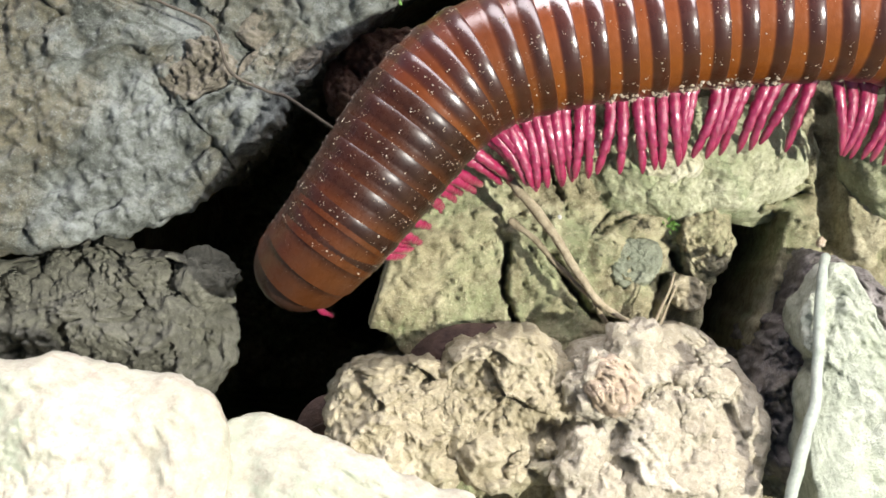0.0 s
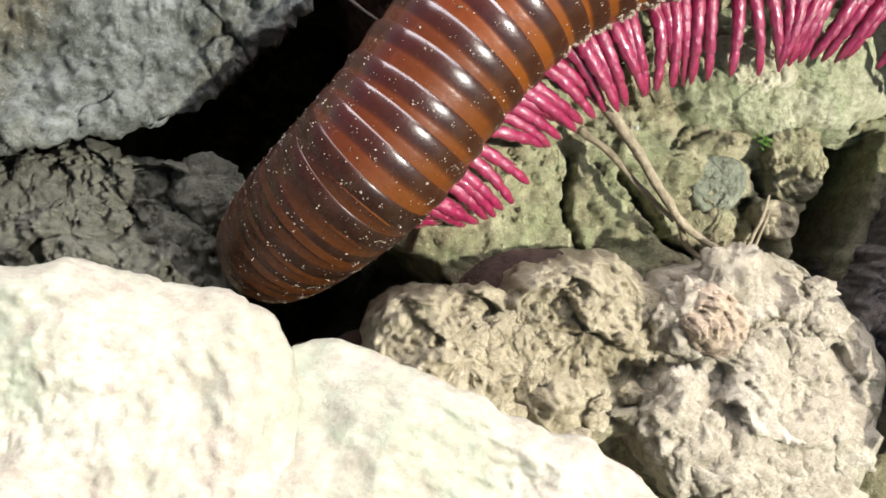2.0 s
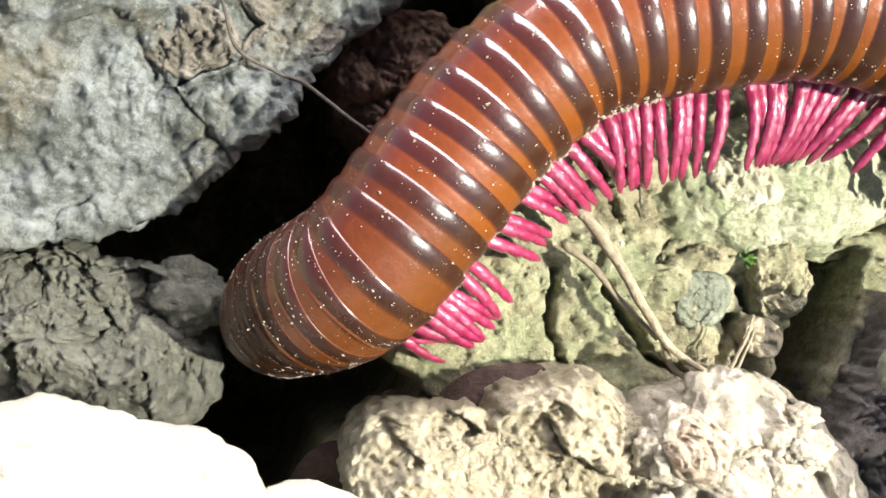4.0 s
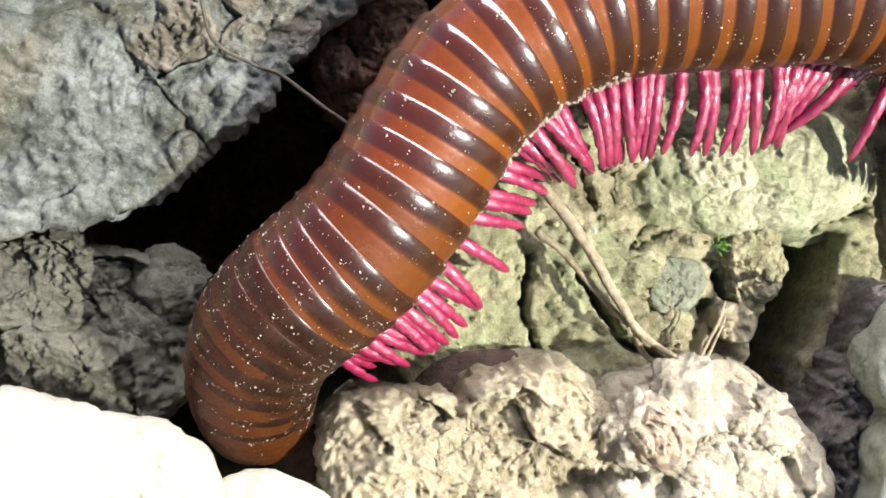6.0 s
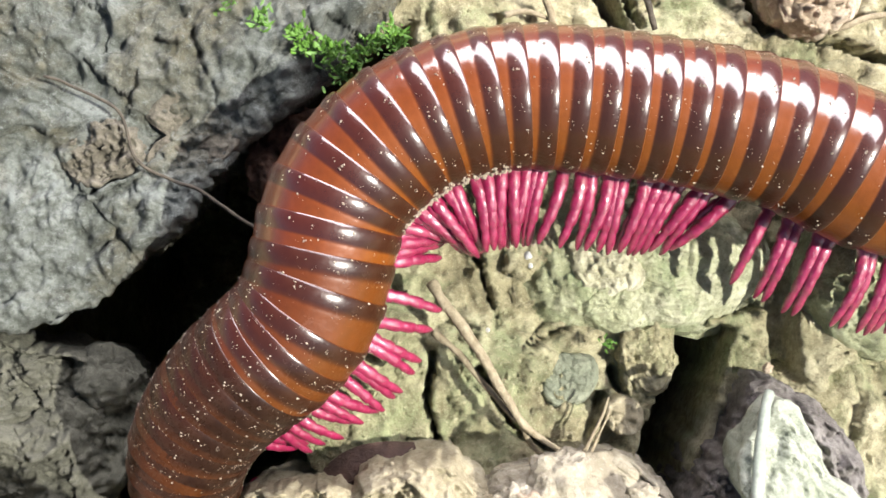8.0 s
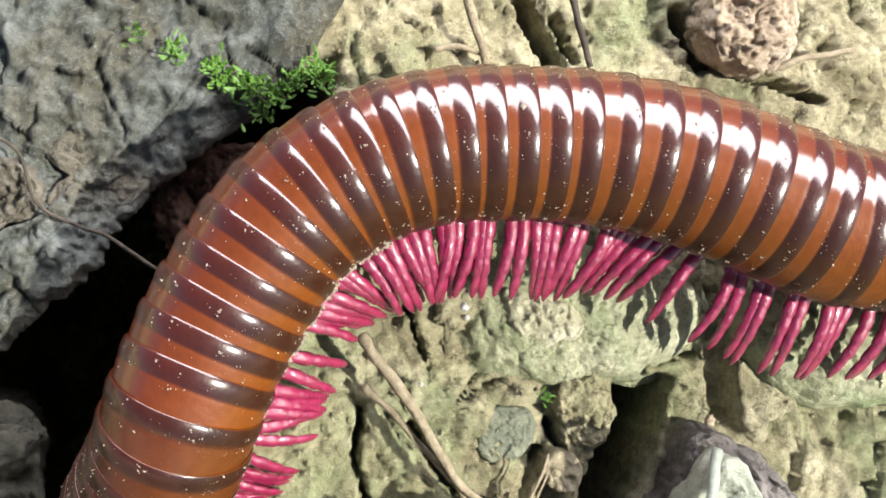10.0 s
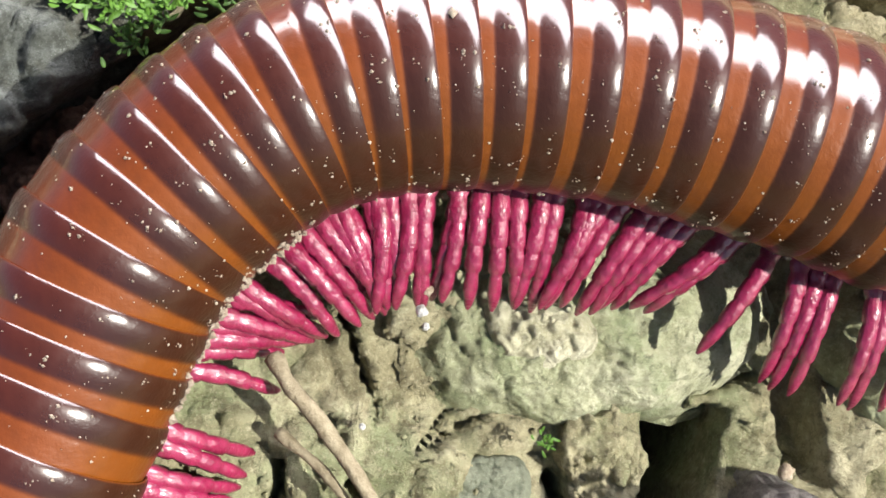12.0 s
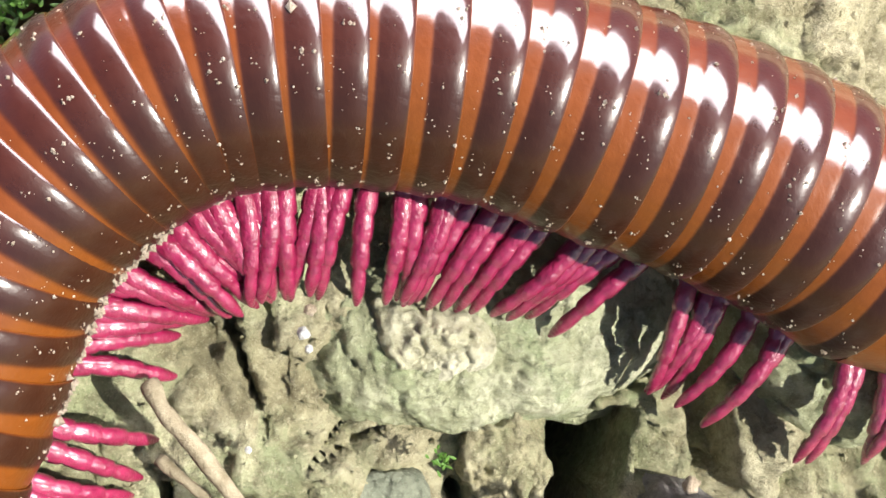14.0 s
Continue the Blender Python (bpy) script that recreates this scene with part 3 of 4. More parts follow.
dead_leaf([(-0.018, -0.082, 0.935), (0.056, -0.040, 0.918)], 1, "curled shade-brown dead leaf at the rim of the hole")
dead_leaf([(-0.100, -0.130, 0.960), (-0.045, -0.098, 0.945)], 2, "shade-brown dead leaf deep in the hole")


def moss_leaf():
    bm = bmesh.new()
    rows = []
    for j in range(5):
        w = j / 4
        half = 0.0011 * math.sin(math.pi * (0.12 + 0.86 * w)) ** 0.8
        rows.append([bm.verts.new((x * half * UNIT, 0.0068 * w * UNIT, (0.0016 * math.sin(2.2 * w) + abs(x) * 0.0006) * UNIT)) for x in (-1, 0, 1)])
    for one, two in zip(rows, rows[1:]):
        for n in range(2):
            bm.faces.new((one[n], one[n + 1], two[n + 1], two[n]))
    me = bpy.data.meshes.new("leaf")
    bm.to_mesh(me)
    bm.free()
    me.materials.append(MOSS)
    me.shade_smooth()
    return me


MOSS_LEAF = moss_leaf()
chance = random.Random(5)
TOWARD = way(0.1, -1.0, 0.2)


def moss_tuft(u, v, d, count, size, label):
    tuft = tagged(new("moss_tuft"), label, "moss", "moss by the boulder")
    tuft.location = place(u, d, v)
    for n in range(int(2.6 * count)):
        leaf = new("leaf", MOSS_LEAF)
        leaf.parent = tuft
        spread = chance.uniform(0.1, 1.25)
        turn = chance.uniform(0, 2 * math.pi)
        base = TOWARD.to_track_quat("Y", "Z").to_matrix().to_4x4()
        off = Vector((chance.gauss(0, 0.0045), 0, chance.gauss(0, 0.0045))) * UNIT * size
        leaf.matrix_basis = base @ Matrix.Translation(off) @ Matrix.Rotation(turn, 4, "Y") @ Matrix.Rotation(spread, 4, "X") @ Matrix.Scale(size * chance.uniform(0.7, 1.2), 4)
    return tuft


for u, v, d, count, size in ((-0.063, 0.258, 0.950, 16, 0.9), (-0.037, 0.249, 0.948, 20, 1.0), (-0.030, 0.238, 0.948, 18, 0.9), (-0.013, 0.236, 0.945, 26, 1.1), (0.004, 0.232, 0.945, 22, 1.0), (0.016, 0.240, 0.945, 24, 1.1),
                             (0.030, 0.252, 0.948, 18, 1.0), (0.036, 0.241, 0.945, 16, 0.9), (-0.006, 0.222, 0.952, 18, 0.9), (-0.090, 0.268, 0.950, 8, 0.7)):
    moss_tuft(u, v, d, count, size, "bright green moss tuft on the damp boulder edge")
moss_tuft(0.188, 0.036, 0.918, 9, 0.55, "tiny green moss tuft on bare clay")


def crumb(name, u, v, d, r, material, label, seed):
    bm = bmesh.new()
    bmesh.ops.create_icosphere(bm, subdivisions=2, radius=r * UNIT)
    for vert in bm.verts:
        vert.co *= 1 + 0.45 * noise.noise(vert.co * 2.2 / (r * UNIT) + Vector((seed, 0, 0)))
    ob = part(name, bm, material)
    ob.location = place(u, d, v)
    return tagged(ob, label, "crumb")


CHALK = stone_material("white_crumb", (0.55, 0.55, 0.52), (0.7, 0.7, 0.68), (0.8, 0.8, 0.78), (0.6, 0.6, 0.5))
crumb("white_crumb", 0.129, 0.095, 0.905, 0.0028, CHALK, "small bright white crumb on the clay", 1)
crumb("white_crumb", 0.131, 0.088, 0.907, 0.0018, CHALK, "tiny bright white crumb on the clay", 2)
crumb("white_crumb", 0.104, 0.042, 0.925, 0.0016, CHALK, "tiny bright white crumb on the clay", 3)
crumb("yellow_crumb", 0.295, 0.023, 0.905, 0.0040, PEACH_STONE, "small yellowish crumb beside the hollow", 4)
crumb("orange_crumb", 0.132, 0.104, 0.910, 0.0026, PEACH_STONE, "small orange crumb near the legs", 5)


def soil_crumbs():
    """Loose crumbs strewn over the bare clay."""
    bm = bmesh.new()
    for n in range(900):
        u, v = chance.uniform(-0.02, 0.40), chance.uniform(-0.06, 0.34)
        d = ground_depth(u, v)
        r = 0.0007 + 0.0024 * chance.random() ** 3
        at = place(u, d - 0.4 * r, v)
        corners = []
        for q in ((1, 0, 0), (-1, 0, 0), (0, 1, 0), (0, -1, 0), (0, 0, 1), (0, 0, -1)):
            corners.append(bm.verts.new(at + Vector(q) * r * UNIT * chance.uniform(0.6, 1.3)))
        for i, j, k in ((0, 2, 4), (2, 1, 4), (1, 3, 4), (3, 0, 4), (2, 0, 5), (1, 2, 5), (3, 1, 5), (0, 3, 5)):
            bm.faces.new((corners[i], corners[j], corners[k]))
    ob = part("soil_crumbs", bm, GROUND_STUFF, smooth=False)
    return tagged(ob, "loose clay crumbs strewn over bare ground", "soil", kind="stuff")


soil_crumbs()


# ---- the millipede ----
RINGS = 62
MARKED = 20  # the ring with soil stuck along its lower edge; all lengths along the body count from it
# Spine of the body at key moments: the place (u, v) of the marked ring, then the line from the tail towards the head (u, v, d).
TAIL = [(0.95, 0.10, 0.93), (0.75, 0.12, 0.90), (0.55, 0.135, 0.87)]
SPINES = {
    0: ((0.216, 0.178), [(0.324, 0.180, 0.855), (0.258, 0.179, 0.855), (0.216, 0.178, 0.855), (0.173, 0.173, 0.855), (0.133, 0.167, 0.855), (0.093, 0.161, 0.855), (0.037, 0.145, 0.855), (0.020, 0.134, 0.855), (0.001, 0.112, 0.855), (-0.019, 0.085, 0.855), (-0.044, 0.051, 0.855), (-0.063, 0.023, 0.855), (-0.098, -0.002, 0.900), (-0.115, -0.022, 0.970), (-0.131, -0.032, 1.050)]),
    0.5: ((0.177, 0.174), [(0.281, 0.185, 0.855), (0.217, 0.180, 0.855), (0.178, 0.174, 0.855), (0.137, 0.168, 0.855), (0.095, 0.157, 0.855), (0.052, 0.140, 0.855), (0.016, 0.119, 0.855), (-0.006, 0.096, 0.855), (-0.026, 0.071, 0.855), (-0.044, 0.047, 0.855), (-0.065, 0.029, 0.855), (-0.116, -0.006, 0.900), (-0.136, -0.011, 0.960), (-0.152, -0.012, 1.050)]),
    1: ((0.122, 0.165), [(0.311, 0.181, 0.854), (0.248, 0.180, 0.854), (0.192, 0.176, 0.854), (0.150, 0.173, 0.854), (0.117, 0.163, 0.854), (0.084, 0.151, 0.854), (0.042, 0.134, 0.854), (0.022, 0.118, 0.854), (-0.006, 0.092, 0.854), (-0.029, 0.068, 0.854), (-0.048, 0.043, 0.854), (-0.069, 0.027, 0.854), (-0.097, 0.007, 0.890), (-0.118, -0.009, 0.930), (-0.133, -0.022, 1.000), (-0.144, -0.033, 1.080)]),
    1.5: ((0.100, 0.162), [(0.273, 0.184, 0.854), (0.214, 0.179, 0.854), (0.179, 0.177, 0.854), (0.141, 0.172, 0.854), (0.108, 0.165, 0.854), (0.081, 0.155, 0.854), (0.053, 0.145, 0.854), (0.024, 0.122, 0.854), (-0.001, 0.099, 0.854), (-0.020, 0.075, 0.854), (-0.040, 0.048, 0.854), (-0.056, 0.024, 0.854), (-0.069, 0.015, 0.854), (-0.102, -0.011, 0.890), (-0.117, -0.027, 0.940), (-0.126, -0.037, 1.020)]),
    2: ((0.089, 0.156), [(0.233, 0.176, 0.854), (0.172, 0.172, 0.854), (0.117, 0.163, 0.854), (0.081, 0.153, 0.854), (0.053, 0.140, 0.854), (0.021, 0.122, 0.854), (-0.006, 0.094, 0.854), (-0.026, 0.074, 0.854), (-0.046, 0.045, 0.854), (-0.060, 0.022, 0.854), (-0.075, 0.007, 0.854), (-0.115, -0.030, 0.890), (-0.131, -0.042, 0.960), (-0.140, -0.053, 1.050)]),
    2.5: ((0.078, 0.154), [(0.216, 0.184, 0.853), (0.157, 0.176, 0.853), (0.118, 0.169, 0.853), (0.082, 0.156, 0.853), (0.050, 0.137, 0.853), (0.018, 0.121, 0.853), (-0.011, 0.092, 0.853), (-0.037, 0.056, 0.853), (-0.049, 0.039, 0.853), (-0.065, 0.019, 0.853), (-0.076, 0.005, 0.853), (-0.105, -0.015, 0.890), (-0.127, -0.027, 0.990), (-0.150, -0.032, 1.090), (-0.165, -0.031, 1.160)]),
    3: ((0.061, 0.152), [(0.207, 0.183, 0.853), (0.149, 0.177, 0.853), (0.110, 0.169, 0.853), (0.069, 0.156, 0.853), (0.036, 0.136, 0.853), (0.010, 0.112, 0.853), (-0.017, 0.086, 0.853), (-0.034, 0.059, 0.853), (-0.049, 0.039, 0.853), (-0.068, 0.017, 0.853), (-0.076, 0.007, 0.853), (-0.108, -0.004, 0.900), (-0.132, -0.007, 1.000), (-0.159, -0.003, 1.090), (-0.181, 0.005, 1.170)]),
    3.5: ((0.062, 0.158), [(0.213, 0.186, 0.853), (0.154, 0.181, 0.853), (0.116, 0.174, 0.853), (0.081, 0.165, 0.853), (0.046, 0.150, 0.853), (0.023, 0.128, 0.853), (-0.006, 0.101, 0.853), (-0.023, 0.076, 0.853), (-0.045, 0.046, 0.853), (-0.061, 0.021, 0.853), (-0.070, 0.011, 0.853), (-0.102, -0.001, 0.900), (-0.124, -0.009, 1.000), (-0.150, -0.007, 1.090), (-0.173, -0.001, 1.170)]),
    6: ((0.062, 0.165), [(0.260, 0.192, 0.851), (0.201, 0.191, 0.851), (0.165, 0.187, 0.851), (0.128, 0.184, 0.851), (0.086, 0.176, 0.851), (0.053, 0.160, 0.851), (0.015, 0.132, 0.851), (-0.003, 0.106, 0.851), (-0.014, 0.085, 0.851), (-0.025, 0.063, 0.851), (-0.041, 0.038, 0.851), (-0.055, 0.018, 0.851), (-0.100, -0.016, 0.865), (-0.111, -0.041, 0.875), (-0.111, -0.064, 0.895), (-0.108, -0.089, 0.940), (-0.104, -0.113, 1.010)]),
    6.5: ((0.069, 0.174), [(0.278, 0.186, 0.851), (0.244, 0.191, 0.851), (0.211, 0.193, 0.851), (0.174, 0.192, 0.851), (0.136, 0.191, 0.851), (0.099, 0.186, 0.851), (0.065, 0.172, 0.851), (0.035, 0.152, 0.851), (0.010, 0.127, 0.851), (-0.009, 0.098, 0.851), (-0.023, 0.067, 0.851), (-0.033, 0.046, 0.851), (-0.040, 0.034, 0.851), (-0.094, -0.007, 0.865), (-0.109, -0.036, 0.875), (-0.113, -0.063, 0.895), (-0.112, -0.092, 0.940), (-0.110, -0.120, 1.010)]),
    7: ((0.071, 0.176), [(0.275, 0.186, 0.851), (0.243, 0.189, 0.851), (0.209, 0.193, 0.851), (0.170, 0.191, 0.851), (0.132, 0.191, 0.851), (0.094, 0.185, 0.851), (0.062, 0.172, 0.851), (0.018, 0.145, 0.851), (0.002, 0.124, 0.851), (-0.015, 0.092, 0.851), (-0.026, 0.061, 0.851), (-0.037, 0.042, 0.851), (-0.049, 0.026, 0.851), (-0.097, -0.009, 0.865), (-0.113, -0.032, 0.875), (-0.115, -0.060, 0.895), (-0.110, -0.084, 0.940), (-0.105, -0.111, 1.010)]),
    7.5: ((0.075, 0.186), [(0.341, 0.168, 0.850), (0.313, 0.173, 0.850), (0.282, 0.184, 0.850), (0.240, 0.190, 0.850), (0.199, 0.194, 0.850), (0.162, 0.193, 0.850), (0.124, 0.194, 0.850), (0.086, 0.190, 0.850), (0.048, 0.174, 0.850), (0.017, 0.146, 0.850), (-0.006, 0.107, 0.850), (-0.013, 0.078, 0.850), (-0.021, 0.055, 0.850), (-0.031, 0.035, 0.850), (-0.082, 0.001, 0.865), (-0.096, -0.025, 0.875), (-0.102, -0.050, 0.895), (-0.098, -0.077, 0.940), (-0.095, -0.106, 1.010)]),
    8: ((0.075, 0.188), [(0.364, 0.149, 0.850), (0.332, 0.157, 0.850), (0.297, 0.174, 0.850), (0.262, 0.182, 0.850), (0.224, 0.189, 0.850), (0.186, 0.193, 0.850), (0.150, 0.196, 0.850), (0.108, 0.196, 0.850), (0.067, 0.185, 0.850), (0.034, 0.166, 0.850), (0.003, 0.130, 0.850), (-0.007, 0.085, 0.850), (-0.009, 0.068, 0.850), (-0.018, 0.043, 0.850), (-0.056, 0.015, 0.862), (-0.082, -0.013, 0.870), (-0.096, -0.041, 0.880), (-0.098, -0.067, 0.900), (-0.097, -0.100, 0.960)]),
    10.5: ((0.022, 0.153), [(0.366, 0.153, 0.852), (0.336, 0.160, 0.852), (0.305, 0.173, 0.852), (0.272, 0.183, 0.852), (0.237, 0.191, 0.852), (0.195, 0.197, 0.852), (0.162, 0.198, 0.852), (0.122, 0.196, 0.852), (0.083, 0.189, 0.852), (0.042, 0.169, 0.852), (0.013, 0.144, 0.852), (-0.004, 0.119, 0.852), (-0.021, 0.085, 0.852), (-0.032, 0.062, 0.852), (-0.044, 0.034, 0.852), (-0.053, 0.014, 0.852), (-0.066, -0.022, 0.880), (-0.086, -0.055, 0.910), (-0.080, -0.085, 0.950), (-0.060, -0.100, 1.020)]),
    11.5: ((0.020, 0.141), [(0.382, 0.147, 0.862), (0.347, 0.155, 0.862), (0.319, 0.169, 0.862), (0.285, 0.176, 0.862), (0.257, 0.182, 0.862), (0.227, 0.189, 0.862), (0.195, 0.192, 0.862), (0.165, 0.194, 0.862), (0.133, 0.193, 0.862), (0.101, 0.188, 0.862), (0.073, 0.180, 0.862), (0.039, 0.159, 0.862), (0.015, 0.135, 0.862), (-0.001, 0.111, 0.862), (-0.014, 0.083, 0.862), (-0.024, 0.057, 0.862), (-0.032, 0.035, 0.862), (-0.044, 0.008, 0.868), (-0.066, -0.022, 0.880), (-0.086, -0.055, 0.910), (-0.080, -0.085, 0.950), (-0.060, -0.100, 1.020)]),
    12.5: ((0.034, 0.152), [(0.341, 0.143, 0.878), (0.325, 0.149, 0.878), (0.301, 0.160, 0.878), (0.277, 0.169, 0.878), (0.251, 0.177, 0.878), (0.222, 0.186, 0.878), (0.200, 0.190, 0.878), (0.172, 0.193, 0.878), (0.150, 0.193, 0.878), (0.126, 0.193, 0.878), (0.089, 0.187, 0.878), (0.061, 0.174, 0.878), (0.040, 0.157, 0.878), (0.019, 0.138, 0.878), (0.003, 0.117, 0.878), (-0.006, 0.095, 0.878), (-0.014, 0.076, 0.878), (-0.044, 0.008, 0.868), (-0.066, -0.022, 0.880), (-0.086, -0.055, 0.910), (-0.080, -0.085, 0.950), (-0.060, -0.100, 1.020)]),
    13: ((0.028, 0.149), [(0.394, 0.114, 0.878), (0.365, 0.126, 0.878), (0.339, 0.142, 0.878), (0.315, 0.150, 0.878), (0.291, 0.159, 0.878), (0.266, 0.169, 0.878), (0.242, 0.178, 0.878), (0.214, 0.186, 0.878), (0.192, 0.191, 0.878), (0.162, 0.193, 0.878), (0.135, 0.193, 0.878), (0.112, 0.192, 0.878), (0.077, 0.183, 0.878), (0.052, 0.171, 0.878), (0.023, 0.145, 0.878), (0.008, 0.124, 0.878), (-0.004, 0.106, 0.878), (-0.044, 0.008, 0.868), (-0.066, -0.022, 0.880), (-0.086, -0.055, 0.910), (-0.080, -0.085, 0.950), (-0.060, -0.100, 1.020)]),
    14: ((0.031, 0.160), [(0.384, 0.122, 0.878), (0.356, 0.131, 0.878), (0.338, 0.144, 0.878), (0.299, 0.162, 0.878), (0.275, 0.172, 0.878), (0.253, 0.178, 0.878), (0.228, 0.188, 0.878), (0.199, 0.197, 0.878), (0.172, 0.200, 0.878), (0.146, 0.203, 0.878), (0.120, 0.202, 0.878), (0.088, 0.198, 0.878), (0.054, 0.180, 0.878), (0.029, 0.158, 0.878), (0.009, 0.131, 0.878), (-0.002, 0.105, 0.878), (-0.009, 0.083, 0.878), (-0.044, 0.008, 0.868), (-0.066, -0.022, 0.880), (-0.086, -0.055, 0.910), (-0.080, -0.085, 0.950), (-0.060, -0.100, 1.020)]),
}
# how far the marked ring has crept along the ground
ADVANCE = [(0.0, 0.141), (0.5, 0.186), (1.0, 0.238), (1.5, 0.259), (2.0, 0.273), (2.5, 0.289), (3.0, 0.300), (3.5, 0.303), (6.0, 0.300), (7.0, 0.291), (8.0, 0.293), (10.5, 0.355), (14.0, 0.357)]
# the rings slide in and out of one another: their spacing ahead of the marked ring, just behind it, farther back and near the head
SPACING = [(0, 0.0205, 0.0225, 0.0228, 0.0170), (1, 0.0205, 0.0225, 0.0225, 0.0160), (2.5, 0.0202, 0.0206, 0.0210, 0.0150), (3.5, 0.0210, 0.0205, 0.0205, 0.0150), (6, 0.0208, 0.0193, 0.0197, 0.0138),
           (7, 0.0208, 0.0190, 0.0193, 0.0136), (8, 0.0200, 0.0182, 0.0215, 0.0148), (10.5, 0.0214, 0.0182, 0.0226, 0.0175), (11.5, 0.0212, 0.0176, 0.0216, 0.0175), (12.5, 0.0205, 0.0168, 0.0196, 0.0172), (14, 0.0200, 0.0158, 0.0194, 0.0170)]
REACH = np.linspace(-1.0, 0.60, 321)


def spine_table(mark, points):
    """Places along a smooth line through the points, by the length from the marked ring."""
    pts = np.array([(u, d, v) for u, v, d in TAIL + points])
    pts = np.vstack([2 * pts[0] - pts[1], pts, 2 * pts[-1] - pts[-2]])
    fine = []
    for k in range(1, len(pts) - 2):
        a, b, c, e = pts[k - 1 : k + 3]
        for t in np.linspace(0, 1, 24, endpoint=False):
            fine.append(0.5 * (2 * b + (c - a) * t + (2 * a - 5 * b + 4 * c - e) * t**2 + (3 * b - a - 3 * c + e) * t**3))
    fine = np.array(fine + [pts[-2]])
    for _ in range(30):
        fine[1:-1] = 0.25 * fine[:-2] + 0.5 * fine[1:-1] + 0.25 * fine[2:]
    length = np.r_[0, np.cumsum(np.linalg.norm(np.diff(fine, axis=0), axis=1))]
    length -= length[np.argmin(np.hypot(fine[:, 0] - mark[0], fine[:, 2] - mark[1]))]
    even = np.arange(length[0], length[-1], 0.0025)
    line = np.stack([np.interp(even, length, fine[:, k]) for k in range(3)], 1)
    ease = np.interp(even, [0.10, 0.22], [0.0, 1.0])[1:-1, None]  # the head end bends in a rounder curve
    for n in range(200):
        mean = 0.25 * line[:-2] + 0.5 * line[1:-1] + 0.25 * line[2:]
        line[1:-1] = mean if n < 40 else line[1:-1] + ease * (mean - line[1:-1])
    out = np.stack([np.interp(REACH, even, line[:, k]) for k in range(3)], 1)
    for over, edge, inner in ((REACH > even[-1], -1, -2), (REACH < even[0], 0, 1)):
        out[over] = line[edge] + abs(REACH[over] - even[edge])[:, None] * (line[edge] - line[inner]) / np.linalg.norm(line[edge] - line[inner])
    return out


TABLE_TIMES = np.array(list(SPINES))
TABLES = np.array([spine_table(*SPINES[t]) for t in SPINES])
PACE = np.gradient(TABLES, TABLE_TIMES, axis=0)


def spine_at(t):
    """The whole line at a time, gliding from one key moment to the next."""
    k = int(min(len(TABLES) - 2, max(0, np.searchsorted(TABLE_TIMES, t, side="right") - 1)))
    span = TABLE_TIMES[k + 1] - TABLE_TIMES[k]
    w = (t - TABLE_TIMES[k]) / span
    return ((1 + 2 * w) * (1 - w) ** 2 * TABLES[k] + w * w * (3 - 2 * w) * TABLES[k + 1] + span * (w * (1 - w) ** 2 * PACE[k] + w * w * (w - 1) * PACE[k + 1]))


LINES = {}


def spine(t, a):
    """The place on the spine, in plan units, a from the marked ring."""
    if t not in LINES:
        LINES[t] = spine_at(t)
    return Vector([float(np.interp(a, REACH, LINES[t][:, n])) for n in range(3)])


def advance(t):
    return float(np.interp(t, [r[0] for r in ADVANCE], [r[1] for r in ADVANCE]))


def along(t, k):
    """How far ring k lies ahead of the marked ring."""
    fore, near, rear, front = (float(np.interp(t, [r[0] for r in SPACING], [r[n] for r in SPACING])) for n in (1, 2, 3, 4))
    j = k - MARKED
    if j < -9:
        return fore * 9 - front * (j + 9)
    if j <= 0:
        return -fore * j
    return -near * j if j < 9 else -near * 9 - rear * (j - 9)


def ring_pose(t, k):
    """The pose of ring k, counted from the head: x to the head, y to its near side, z to its back."""
    a = along(t, k)
    p, front, rear = spine(t, a), spine(t, a + 0.010), spine(t, a - 0.010)
    x = (front - rear).normalized()
    x = (x + 0.045 * noise.noise(Vector((k * 1.37, 2.2, 0.6))) * Vector((0.0, 0.93, -0.37))).normalized()
    ahead = spine(t, a + 0.03) - spine(t, a - 0.05)
    level = Vector((ahead.x, 0, ahead.z)).normalized()
    y = Vector((-level.z, 0, level.x))
    y = (y - y.dot(x) * x).normalized()
    z = x.cross(y)
    lean = radians(21.7) * abs(level.x)  # on the flat stretch the back leans uphill
    y, z = math.cos(lean) * y + math.sin(lean) * z, math.cos(lean) * z - math.sin(lean) * y
    return basis(TURN @ x, TURN @ y, TURN @ z, place(*p))


